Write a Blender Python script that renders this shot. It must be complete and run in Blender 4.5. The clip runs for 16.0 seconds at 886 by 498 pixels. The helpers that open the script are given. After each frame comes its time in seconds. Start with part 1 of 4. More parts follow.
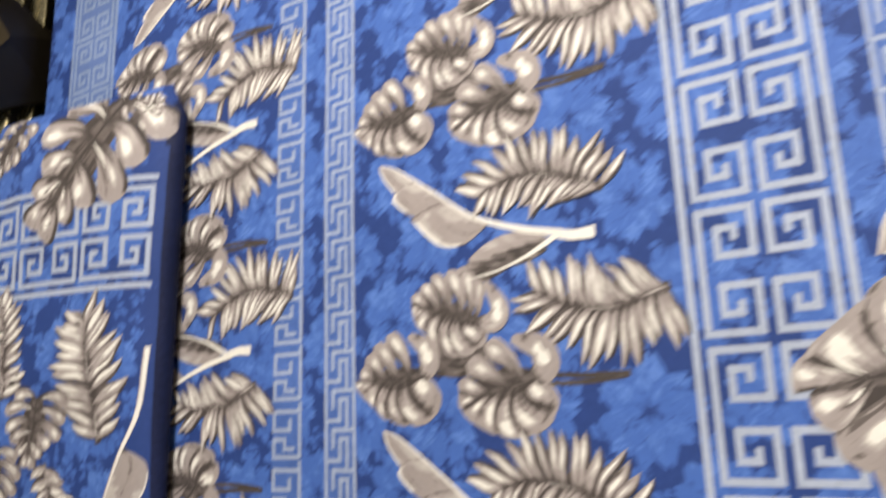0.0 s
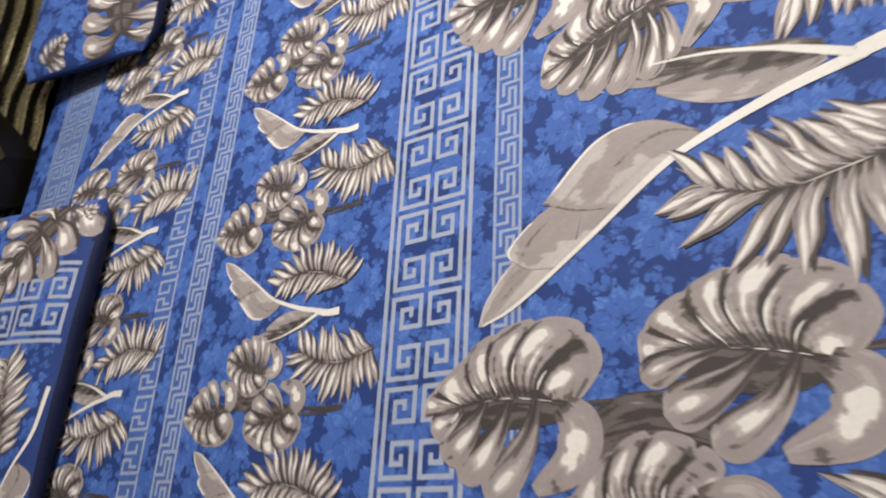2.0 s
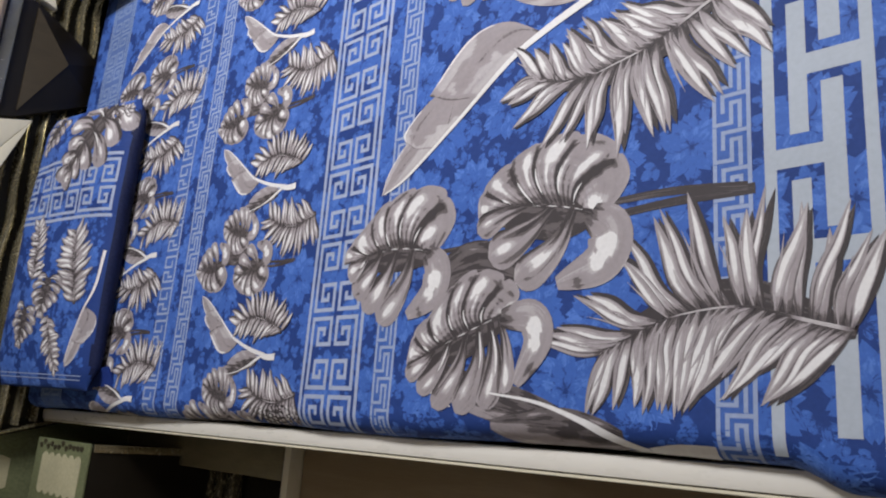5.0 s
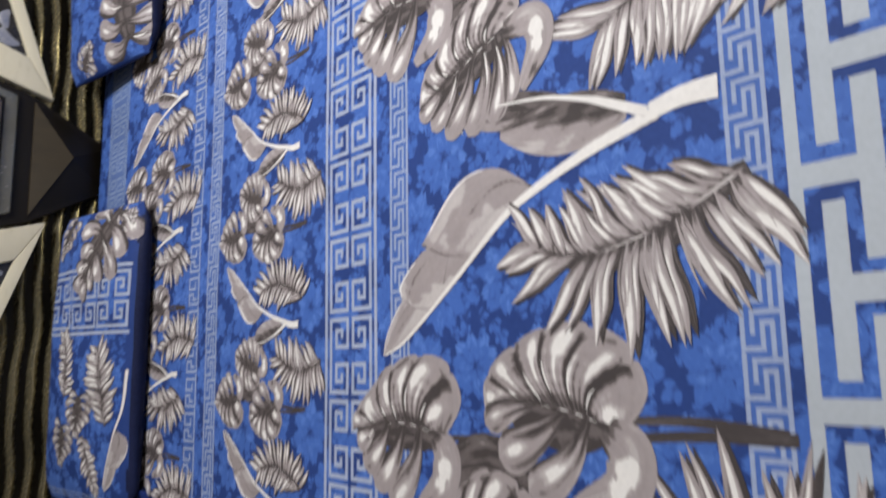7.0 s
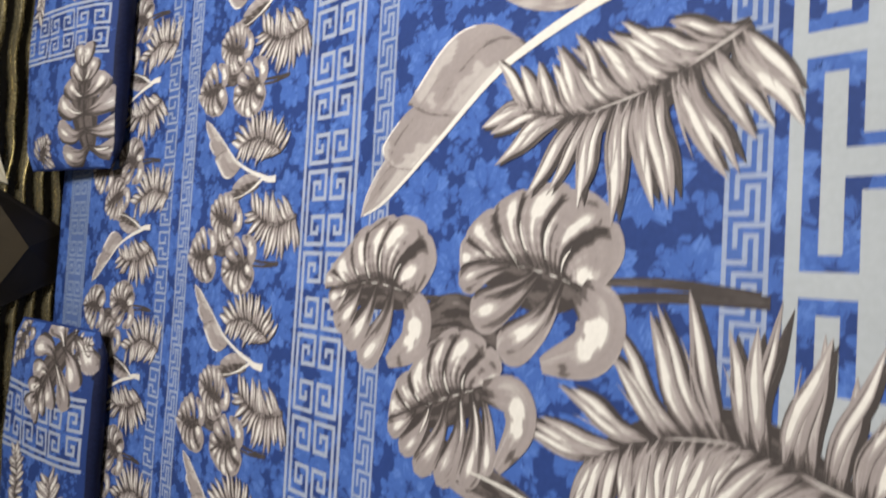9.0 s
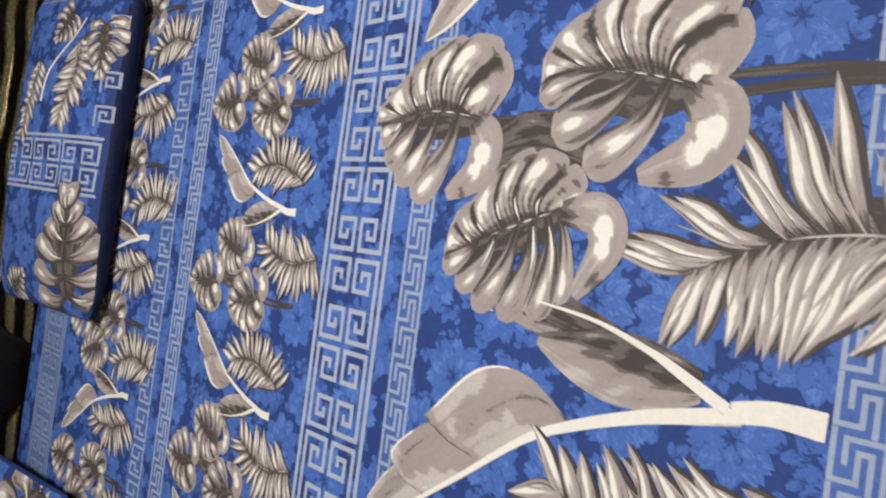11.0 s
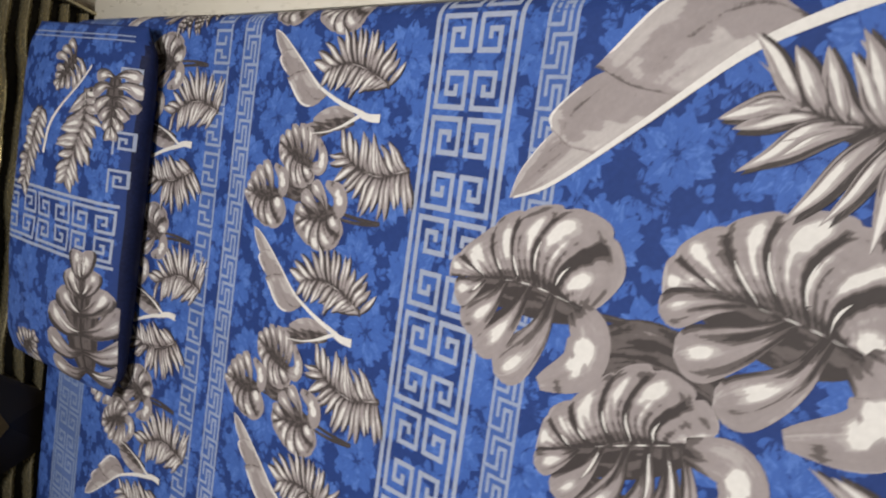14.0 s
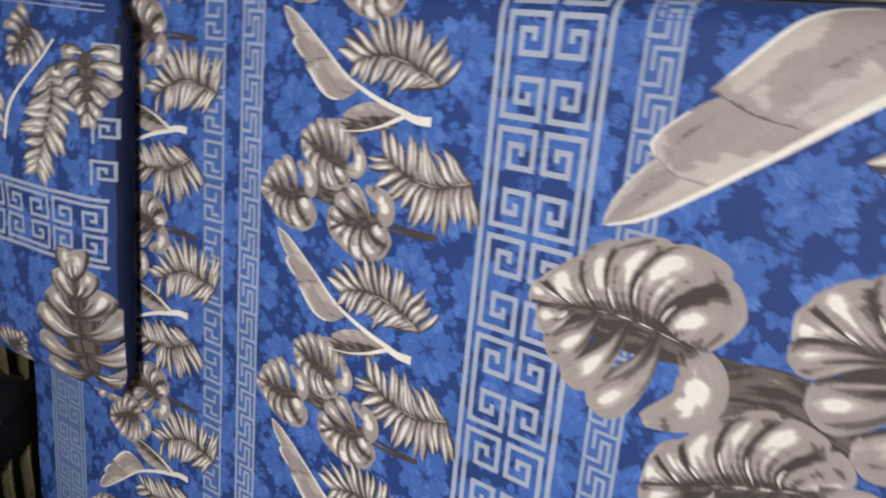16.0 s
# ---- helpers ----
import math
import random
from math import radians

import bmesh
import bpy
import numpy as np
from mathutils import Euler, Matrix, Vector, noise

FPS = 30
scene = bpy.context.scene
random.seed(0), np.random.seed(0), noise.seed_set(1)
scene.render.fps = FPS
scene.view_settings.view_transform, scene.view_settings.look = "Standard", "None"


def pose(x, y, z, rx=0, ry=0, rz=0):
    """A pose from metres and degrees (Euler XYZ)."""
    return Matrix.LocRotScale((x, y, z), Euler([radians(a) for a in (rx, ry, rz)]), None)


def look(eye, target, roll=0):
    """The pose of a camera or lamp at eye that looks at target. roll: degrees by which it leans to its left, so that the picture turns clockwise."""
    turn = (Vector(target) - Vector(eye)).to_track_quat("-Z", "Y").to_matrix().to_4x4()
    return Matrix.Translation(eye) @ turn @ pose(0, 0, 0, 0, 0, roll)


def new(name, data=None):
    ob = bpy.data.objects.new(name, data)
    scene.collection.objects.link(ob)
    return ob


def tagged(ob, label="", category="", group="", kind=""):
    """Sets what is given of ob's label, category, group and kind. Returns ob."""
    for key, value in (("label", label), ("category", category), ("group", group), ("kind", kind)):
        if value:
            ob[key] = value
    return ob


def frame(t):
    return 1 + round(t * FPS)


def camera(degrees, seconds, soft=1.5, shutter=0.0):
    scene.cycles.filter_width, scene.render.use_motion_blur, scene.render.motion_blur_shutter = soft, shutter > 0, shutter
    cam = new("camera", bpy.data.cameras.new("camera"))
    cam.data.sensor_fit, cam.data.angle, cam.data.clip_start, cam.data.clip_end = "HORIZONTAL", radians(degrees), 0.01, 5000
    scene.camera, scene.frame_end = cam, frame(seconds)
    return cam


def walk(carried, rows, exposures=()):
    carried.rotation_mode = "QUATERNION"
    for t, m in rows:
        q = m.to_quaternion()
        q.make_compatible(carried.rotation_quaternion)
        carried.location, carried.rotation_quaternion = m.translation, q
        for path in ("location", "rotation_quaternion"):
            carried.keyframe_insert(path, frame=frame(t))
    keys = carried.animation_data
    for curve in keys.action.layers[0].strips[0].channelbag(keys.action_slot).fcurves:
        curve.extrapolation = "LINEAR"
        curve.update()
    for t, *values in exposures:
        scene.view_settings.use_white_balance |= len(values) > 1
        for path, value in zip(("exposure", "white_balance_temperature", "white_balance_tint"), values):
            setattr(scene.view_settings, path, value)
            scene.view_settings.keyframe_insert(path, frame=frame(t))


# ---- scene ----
cam = camera(60.4, 16.0, soft=2.0, shutter=0.6)
PATH = [
    (0, (0.193, 0.228, 1.246), (-0.877, 0.67, -0.385), -73.2),
    (0.5, (0.329, 0.278, 1.242), (-0.723, 0.811, -0.373), -71.6),
    (1, (0.424, 0.269, 1.255), (-0.617, 0.889, -0.336), -67.7),
    (1.5, (0.526, 0.191, 1.274), (-0.517, 0.902, -0.278), -62.6),
    (2, (0.638, 0.057, 1.324), (-0.417, 0.855, -0.176), -57.4),
    (2.5, (0.74, -0.004, 1.393), (-0.334, 0.838, -0.068), -51.4),
    (3, (0.87, -0.007, 1.422), (-0.311, 0.654, -0.051), -58.5),
    (3.5, (0.974, -0.022, 1.414), (-0.261, 0.52, -0.062), -68.2),
    (3.7, (0.987, -0.039, 1.416), (-0.239, 0.484, -0.075), -68.6),
    (5.8, (1.058, 0.056, 1.254), (-0.42, 0.448, -0.035), -75.5),
    (6, (1.068, 0.114, 1.244), (-0.444, 0.467, -0.016), -76.9),
    (6.5, (1.077, 0.205, 1.233), (-0.445, 0.529, -0.023), -80.3),
    (7, (1.042, 0.33, 1.221), (-0.435, 0.639, -0.091), -83.1),
    (7.5, (0.995, 0.472, 1.221), (-0.45, 0.765, -0.13), -84.4),
    (8, (0.997, 0.604, 1.214), (-0.47, 0.821, -0.128), -83.9),
    (8.5, (1.022, 0.765, 1.226), (-0.446, 0.898, -0.125), -82.7),
    (9, (1.023, 0.885, 1.205), (-0.431, 0.957, -0.166), -84.8),
    (9.5, (0.985, 1.058, 1.176), (-0.48, 1.043, -0.185), -88.0),
    (10, (0.95, 1.183, 1.179), (-0.456, 1.224, -0.243), -84.1),
    (10.2, (0.941, 1.221, 1.183), (-0.464, 1.252, -0.24), -82.2),
    (12.3, (0.779, 1.408, 1.225), (-0.65, 1.341, -0.172), -84.5),
    (12.5, (0.762, 1.442, 1.221), (-0.587, 1.215, -0.238), -88.3),
    (13, (0.754, 1.574, 1.229), (-0.557, 1.169, -0.227), -89.9),
    (13.5, (0.737, 1.646, 1.229), (-0.559, 1.273, -0.247), -91.9),
    (14, (0.698, 1.604, 1.241), (-0.647, 1.388, -0.223), -88.9),
    (14.5, (0.637, 1.581, 1.251), (-0.683, 1.356, -0.234), -92.0),
    (15, (0.507, 1.633, 1.256), (-0.743, 1.292, -0.268), -91.3),
    (15.5, (0.43, 1.723, 1.284), (-0.757, 1.261, -0.258), -96.4),
    (16, (0.485, 1.749, 1.284), (-0.649, 1.227, -0.277), -104.6),
]
EXPOSURES = [(0, 0.72, 7050, 7), (0.5, 0.58, 7000, 7), (1, 0.40, 6950, 7), (1.5, 0.32, 6850, 8), (2.5, 0.17, 6550, 10), (3.5, 0.14, 6280, 10), (6, 0.26, 5800, 13), (7, 0.16, 6150, 10),
             (8.5, 0.07, 6620, 7), (10, -0.10, 6800, 7), (12.5, -0.36, 6650, 7), (14, -0.45, 6500, 9), (16, -0.38, 6580, 7)]
walk(cam, [(t, look(eye, target, roll)) for t, eye, target, roll in PATH], EXPOSURES)

# ---- light ----
world = bpy.data.worlds.new("room_air")
scene.world = world
world.use_nodes = True
world.node_tree.nodes["Background"].inputs[0].default_value = (0.95, 0.95, 0.95, 1)
world.node_tree.nodes["Background"].inputs[1].default_value = 0.05


def area_lamp(name, place, target, size_x, size_y, watts, colour):
    data = bpy.data.lights.new(name, "AREA")
    data.shape, data.size, data.size_y, data.energy, data.color = "RECTANGLE", size_x, size_y, watts, colour
    ob = new(name, data)
    ob.matrix_world = look(place, target)
    return ob


area_lamp("ceiling_lamp", (0.25, 1.65, 2.5), (0.15, 1.1, 0.5), 0.7, 0.45, 55, (1.0, 0.95, 0.88))
# Added weak fill from the foot side; the room has no window there.
area_lamp("foot_fill", (2.95, 1.2, 1.7), (0.0, 1.0, 0.6), 1.3, 1.3, 6, (1.0, 0.97, 0.92))


# ---- materials ----
def material(name, rough=0.5, metal=0.0):
    m = bpy.data.materials.new(name)
    m.use_nodes = True
    nt = m.node_tree
    b = nt.nodes["Principled BSDF"]
    b.inputs["Roughness"].default_value, b.inputs["Metallic"].default_value = rough, metal
    return m, nt, b


def node(nt, kind, **values):
    n = nt.nodes.new(kind)
    for k, v in values.items():
        n.inputs[k.replace("_", " ")].default_value = v
    return n


def ramp(nt, source, stops, smooth=False):
    r = nt.nodes.new("ShaderNodeValToRGB")
    if smooth:
        r.color_ramp.interpolation = "EASE"
    e = r.color_ramp.elements
    while len(e) < len(stops):
        e.new(0.5)
    for el, (p, c) in zip(e, stops):
        el.position, el.color = p, (*c, 1)
    nt.links.new(source, r.inputs[0])
    return r.outputs[0]


def mix(nt, how, fac, a, b):
    n = nt.nodes.new("ShaderNodeMix")
    n.data_type, n.blend_type = "RGBA", how
    for sock, v in ((n.inputs[0], fac), (n.inputs[6], a), (n.inputs[7], b)):
        if hasattr(v, "is_linked"):
            nt.links.new(v, sock)
        else:
            sock.default_value = v if isinstance(v, float) else (*v, 1)
    return n.outputs[2]


def maths(nt, how, a, b=0.0):
    n = nt.nodes.new("ShaderNodeMath")
    n.operation = how
    for sock, v in ((n.inputs[0], a), (n.inputs[1], b)):
        if hasattr(v, "is_linked"):
            nt.links.new(v, sock)
        else:
            sock.default_value = v
    return n.outputs[0]


def coords(nt):
    return nt.nodes.new("ShaderNodeTexCoord").outputs["Object"]


def noise_of(nt, where, scale, detail=3.0, rough=0.55, distort=0.0):
    n = node(nt, "ShaderNodeTexNoise", Scale=scale, Detail=detail, Roughness=rough, Distortion=distort)
    nt.links.new(where, n.inputs["Vector"])
    return n


def weave(nt, b, where, strength=0.25):
    """Fine threads and soft creases of cotton."""
    fine, soft = noise_of(nt, where, 900, 2), noise_of(nt, where, 14, 4)
    h = maths(nt, "ADD", maths(nt, "MULTIPLY", fine.outputs[0], 0.0004), maths(nt, "MULTIPLY", soft.outputs[0], 0.006))
    b.inputs["Specular IOR Level"].default_value = 0.18
    bump = node(nt, "ShaderNodeBump", Strength=strength, Distance=1.0)
    nt.links.new(h, bump.inputs["Height"])
    nt.links.new(bump.outputs[0], b.inputs["Normal"])
    return soft.outputs[0]


def cloth_mottle(nt, where, colour, amount=0.22):
    big, small = noise_of(nt, where, 9, 3), noise_of(nt, where, 160, 3)
    f = maths(nt, "ADD", maths(nt, "MULTIPLY", big.outputs[0], 0.5), maths(nt, "MULTIPLY", small.outputs[0], 0.5))
    shade = ramp(nt, f, [(0.3, (1 - amount,) * 3), (0.7, (1 + amount,) * 3)])
    return mix(nt, "MULTIPLY", 1.0, colour, shade)


DARK_BLUE, MID_BLUE, LIGHT_BLUE = (0.020, 0.048, 0.200), (0.050, 0.122, 0.430), (0.085, 0.182, 0.54)


def damask_ink():
    """Tone-on-tone blue flowers: each petal's own blue, brushed along its length."""
    m, nt, b = material("blue_damask_ink", 0.62)
    where = coords(nt)
    at = nt.nodes.new("ShaderNodeAttribute")
    at.attribute_name = "ink"
    sep = nt.nodes.new("ShaderNodeSeparateXYZ")
    nt.links.new(at.outputs["Vector"], sep.inputs[0])
    run = nt.nodes.new("ShaderNodeCombineXYZ")
    nt.links.new(maths(nt, "MULTIPLY", sep.outputs[1], 0.8), run.inputs[0])
    nt.links.new(maths(nt, "MULTIPLY", sep.outputs[2], 2.6), run.inputs[1])
    stroke, patchy = noise_of(nt, run.outputs[0], 1.0, 2, 0.6, 0.3), noise_of(nt, where, 210, 3, 0.6)
    wander = maths(nt, "ADD", maths(nt, "MULTIPLY", stroke.outputs[0], 0.75), maths(nt, "MULTIPLY", patchy.outputs[0], 0.55))
    tone = maths(nt, "ADD", sep.outputs[0], maths(nt, "SUBTRACT", wander, 0.65))
    c = ramp(nt, tone, [(0.20, DARK_BLUE), (0.34, MID_BLUE), (0.58, MID_BLUE), (0.72, LIGHT_BLUE)])
    nt.links.new(cloth_mottle(nt, where, c, 0.10), b.inputs["Base Color"])
    weave(nt, b, where)
    b.inputs["Sheen Weight"].default_value = 0.05
    return m


def plain_cloth(name, colour, amount=0.15):
    m, nt, b = material(name, 0.65)
    where = coords(nt)
    nt.links.new(cloth_mottle(nt, where, colour, amount), b.inputs["Base Color"])
    weave(nt, b, where)
    return m


def ink_material():
    """Printed foliage: the ink's own greys, slightly uneven on the cotton."""
    m, nt, b = material("printed_foliage_ink", 0.6)
    where = coords(nt)
    at = nt.nodes.new("ShaderNodeAttribute")
    at.attribute_name = "ink"
    sep = nt.nodes.new("ShaderNodeSeparateXYZ")
    nt.links.new(at.outputs["Vector"], sep.inputs[0])
    run = nt.nodes.new("ShaderNodeCombineXYZ")
    nt.links.new(maths(nt, "MULTIPLY", sep.outputs[1], 1.7), run.inputs[0])
    nt.links.new(maths(nt, "MULTIPLY", sep.outputs[2], 3.2), run.inputs[1])
    stroke, jitter = noise_of(nt, run.outputs[0], 1.0, 3, 0.6, 0.3), noise_of(nt, where, 240, 3, 0.6)
    wander = maths(nt, "ADD", maths(nt, "MULTIPLY", jitter.outputs[0], 0.07), maths(nt, "MULTIPLY", stroke.outputs[0], 0.46))
    tone = maths(nt, "ADD", sep.outputs[0], maths(nt, "SUBTRACT", wander, 0.265))
    ink = ramp(nt, tone, [(0.110, (0.055, 0.047, 0.049)), (0.130, (0.115, 0.099, 0.101)), (0.205, (0.135, 0.117, 0.120)), (0.225, (0.29, 0.258, 0.268)),
                          (0.365, (0.33, 0.295, 0.308)), (0.385, (0.41, 0.378, 0.390)), (0.470, (0.48, 0.452, 0.458)), (0.500, (0.72, 0.708, 0.706))])
    nt.links.new(cloth_mottle(nt, where, ink, 0.10), b.inputs["Base Color"])
    weave(nt, b, where)
    return m


def grained(name, colour, other, rough=0.4, metal=0.0, scale=8.0, bump=0.05, stretch=(1, 1, 1), coat=0.0):
    m, nt, b = material(name, rough, metal)
    where = coords(nt)
    st = nt.nodes.new("ShaderNodeVectorMath")
    st.operation = "MULTIPLY"
    nt.links.new(where, st.inputs[0])
    st.inputs[1].default_value = stretch
    big, fine = noise_of(nt, st.outputs[0], scale, 4, 0.6, 0.6), noise_of(nt, st.outputs[0], scale * 14, 3)
    f = maths(nt, "ADD", maths(nt, "MULTIPLY", big.outputs[0], 0.7), maths(nt, "MULTIPLY", fine.outputs[0], 0.3))
    nt.links.new(ramp(nt, f, [(0.34, colour), (0.66, other)]), b.inputs["Base Color"])
    r = ramp(nt, fine.outputs[0], [(0.3, (rough * 0.8,) * 3), (0.7, (min(1, rough * 1.25),) * 3)])
    nt.links.new(r, b.inputs["Roughness"])
    bn = node(nt, "ShaderNodeBump", Strength=bump, Distance=0.01)
    nt.links.new(f, bn.inputs["Height"])
    nt.links.new(bn.outputs[0], b.inputs["Normal"])
    b.inputs["Coat Weight"].default_value, b.inputs["Specular IOR Level"].default_value = coat, 0.35
    return m


DAMASK = plain_cloth("dark_blue_cotton", DARK_BLUE, 0.14)
DAMASK_INK = damask_ink()
INK = ink_material()
KEY_GREY = plain_cloth("key_band_grey_blue", (0.34, 0.39, 0.53))
KEY_PALE = plain_cloth("key_band_pale_grey", (0.29, 0.35, 0.52))
HEAD_GREY = plain_cloth("head_band_grey_blue", (0.21, 0.28, 0.46), 0.2)
TINT_BLUE = plain_cloth("key_band_tint", (0.062, 0.128, 0.40), 0.25)
HEAD_BLUE = plain_cloth("head_band_ground", (0.10, 0.16, 0.38), 0.2)
BIG_GREY = plain_cloth("large_key_grey", (0.40, 0.44, 0.50), 0.08)
PILLOW_BACK = plain_cloth("pillow_back_navy", (0.02, 0.045, 0.24))
TICKING = plain_cloth("mattress_ticking", (0.55, 0.53, 0.50))
# Navy darkened to paint shade on the pillows' underside and front edge.
PILLOW_SHADE = plain_cloth("pillow_shaded_navy", (0.008, 0.013, 0.052), 0.45)
CREAM = grained("cream_lacquer", (0.66, 0.61, 0.46), (0.74, 0.69, 0.54), 0.32, 0, 6, 0.03, (1, 0.3, 1), 0.2)
RAIL_WHITE = grained("off_white_lacquer", (0.66, 0.63, 0.56), (0.74, 0.71, 0.64), 0.3, 0, 5, 0.03, (0.3, 1, 1), 0.25)
ESPRESSO = grained("espresso_lacquer", (0.005, 0.004, 0.002), (0.010, 0.007, 0.004), 0.40, 0, 9, 0.03, (1, 0.2, 1), 0.0)
WALNUT = grained("walnut_gloss", (0.020, 0.013, 0.004), (0.032, 0.021, 0.008), 0.45, 0, 10, 0.05, (1, 4, 1), 0.05)
BEVEL = grained("smoked_mirror_bevel", (0.20, 0.20, 0.16), (0.28, 0.27, 0.22), 0.22, 0.6, 8, 0.02)
BRONZE = grained("antique_gold_ribs", (0.30, 0.265, 0.17), (0.42, 0.375, 0.25), 0.24, 0.8, 12, 0.05, (1, 0.4, 1))
GROOVE = grained("dark_bronze_groove", (0.006, 0.005, 0.003), (0.012, 0.010, 0.006), 0.55, 0.1, 12, 0.05)
LEATHER = grained("beige_leatherette", (0.50, 0.385, 0.255), (0.57, 0.45, 0.31), 0.42, 0, 30, 0.12)
STONE_BLACK = grained("black_resin", (0.010, 0.010, 0.012), (0.03, 0.028, 0.03), 0.2, 0, 12, 0.03, (1, 1, 1), 0.4)
PEBBLE = grained("mother_of_pearl", (0.16, 0.18, 0.27), (0.40, 0.40, 0.42), 0.30, 0.1, 22, 0.05, (1, 1, 1), 0.4)
CRYSTAL = grained("crystal_button", (0.75, 0.72, 0.66), (0.9, 0.88, 0.82), 0.08, 0.6, 20, 0.0)
WALL_PAINT = grained("beige_wall_paint", (0.56, 0.51, 0.42), (0.61, 0.56, 0.47), 0.7, 0, 3, 0.05)
OLIVE = grained("olive_brown_lacquer", (0.13, 0.11, 0.06), (0.20, 0.17, 0.10), 0.35, 0, 8, 0.04, (1, 3, 1), 0.2)
TAN = grained("tan_wood_veneer", (0.24, 0.17, 0.095), (0.33, 0.25, 0.15), 0.4, 0, 6, 0.04, (0.4, 4, 1), 0.1)
GREEN_CLOTH = plain_cloth("green_printed_cloth", (0.15, 0.165, 0.085), 0.35)
CREAM_CLOTH = plain_cloth("cream_scalloped_cloth", (0.46, 0.43, 0.28), 0.2)
DARK_CLOTH = plain_cloth("dark_leaf_cloth", (0.045, 0.038, 0.022), 0.3)
CEILING_PAINT = grained("white_ceiling_paint", (0.76, 0.75, 0.72), (0.80, 0.79, 0.76), 0.8, 0, 3, 0.05)
FLOOR_TILE = grained("brown_floor_tile", (0.15, 0.10, 0.05), (0.24, 0.17, 0.09), 0.25, 0, 5, 0.03)


# ---- mesh helpers ----
def mesh_object(name, bm, mat, parent=None, label="", smooth=True):
    me = bpy.data.meshes.new(name)
    bm.to_mesh(me)
    bm.free()
    me.materials.append(mat)
    if smooth:
        me.shade_smooth()
        me.set_sharp_from_angle(angle=radians(38))
    ob = new(name, me)
    if parent:
        ob.parent = parent
    return tagged(ob, label)


def part(name, bm, mat, parent, label="", smooth=True):
    return mesh_object(name, bm, mat, parent, label, smooth)


def box(x0, x1, y0, y1, z0, z1, bevel=0.004, bm=None):
    own = bm or bmesh.new()
    got = bmesh.ops.create_cube(own, size=1, matrix=Matrix.LocRotScale(((x0 + x1) / 2, (y0 + y1) / 2, (z0 + z1) / 2), None, (x1 - x0, y1 - y0, z1 - z0)))
    if bevel:
        edges = list({e for v in got["verts"] for e in v.link_edges})
        bmesh.ops.bevel(own, geom=edges, offset=bevel, segments=2, affect="EDGES", profile=0.6)
    return own


def prism(points, x0, x1, bevel=0.003):
    """A plate in the headboard's plane: (y, z) outline, from x0 to x1."""
    bm = bmesh.new()
    back = [bm.verts.new((x0, y, z)) for y, z in points]
    front = [bm.verts.new((x1, y, z)) for y, z in points]
    bm.faces.new(front)
    bm.faces.new(back[::-1])
    n = len(points)
    for i in range(n):
        bm.faces.new((back[i], back[(i + 1) % n], front[(i + 1) % n], front[i]))
    bmesh.ops.recalc_face_normals(bm, faces=bm.faces)
    if bevel:
        bmesh.ops.bevel(bm, geom=[e for e in bm.edges], offset=bevel, segments=2, affect="EDGES", profile=0.6)
    return bm


def ease(a, b, x):
    t = min(1.0, max(0.0, (x - a) / (b - a)))
    return t * t * (3 - 2 * t)


# ---- the bed's soft surfaces ----
NEAR_Y, FAR_Y, HEAD_X, FOOT_X = 0.012, 1.782, -1.062, 1.12
ROLL = 0.03


def ripple(x, y):
    v = noise.noise((x * 2.1, y * 2.1, 0.3)) * 0.0030 + noise.noise((x * 7, y * 5, 4.1)) * 0.0011
    v += 0.0022 * ease(0.12, 0.0, y) * math.sin(x * 21 + 2 * math.sin(x * 6))
    return v


def over(d, r=ROLL):
    """Arc over a rounded edge: how far out and how far down a strip of cloth of length d goes."""
    if d <= 0:
        return d, 0.0
    if d < r * math.pi / 2:
        return r * math.sin(d / r), r * (1 - math.cos(d / r))
    return r, r + d - r * math.pi / 2


def sheet_surface(x, y, h=0.0):
    near = NEAR_Y - 0.020 * ease(0.76, 0.82, x) - 0.003 * math.sin(x * 9)
    px, py, pz = x, y, 0.55 + 0.035 * ease(-0.35, -1.05, x) + ripple(x, y)
    nx, ny = 0.0, 0.0
    if y < near:
        o, dz = over(near - y)
        py, pz, ny = near - o, pz - dz, -min(1, (near - y) / ROLL)
    elif y > FAR_Y:
        o, dz = over(y - FAR_Y)
        py, pz, ny = FAR_Y + o, pz - dz, min(1, (y - FAR_Y) / ROLL)
    if x < HEAD_X:
        o, dz = over(HEAD_X - x, 0.02)
        px, pz, nx = HEAD_X - o, pz - dz, -min(1, (HEAD_X - x) / 0.02)
    elif x > FOOT_X:
        o, dz = over(x - FOOT_X)
        px, pz, nx = FOOT_X + o, pz - dz, min(1, (x - FOOT_X) / ROLL)
    n = Vector((nx, ny, max(0.0, 1 - max(abs(nx), abs(ny))) + 0.05)).normalized()
    return Vector((px, py, pz)) + n * h


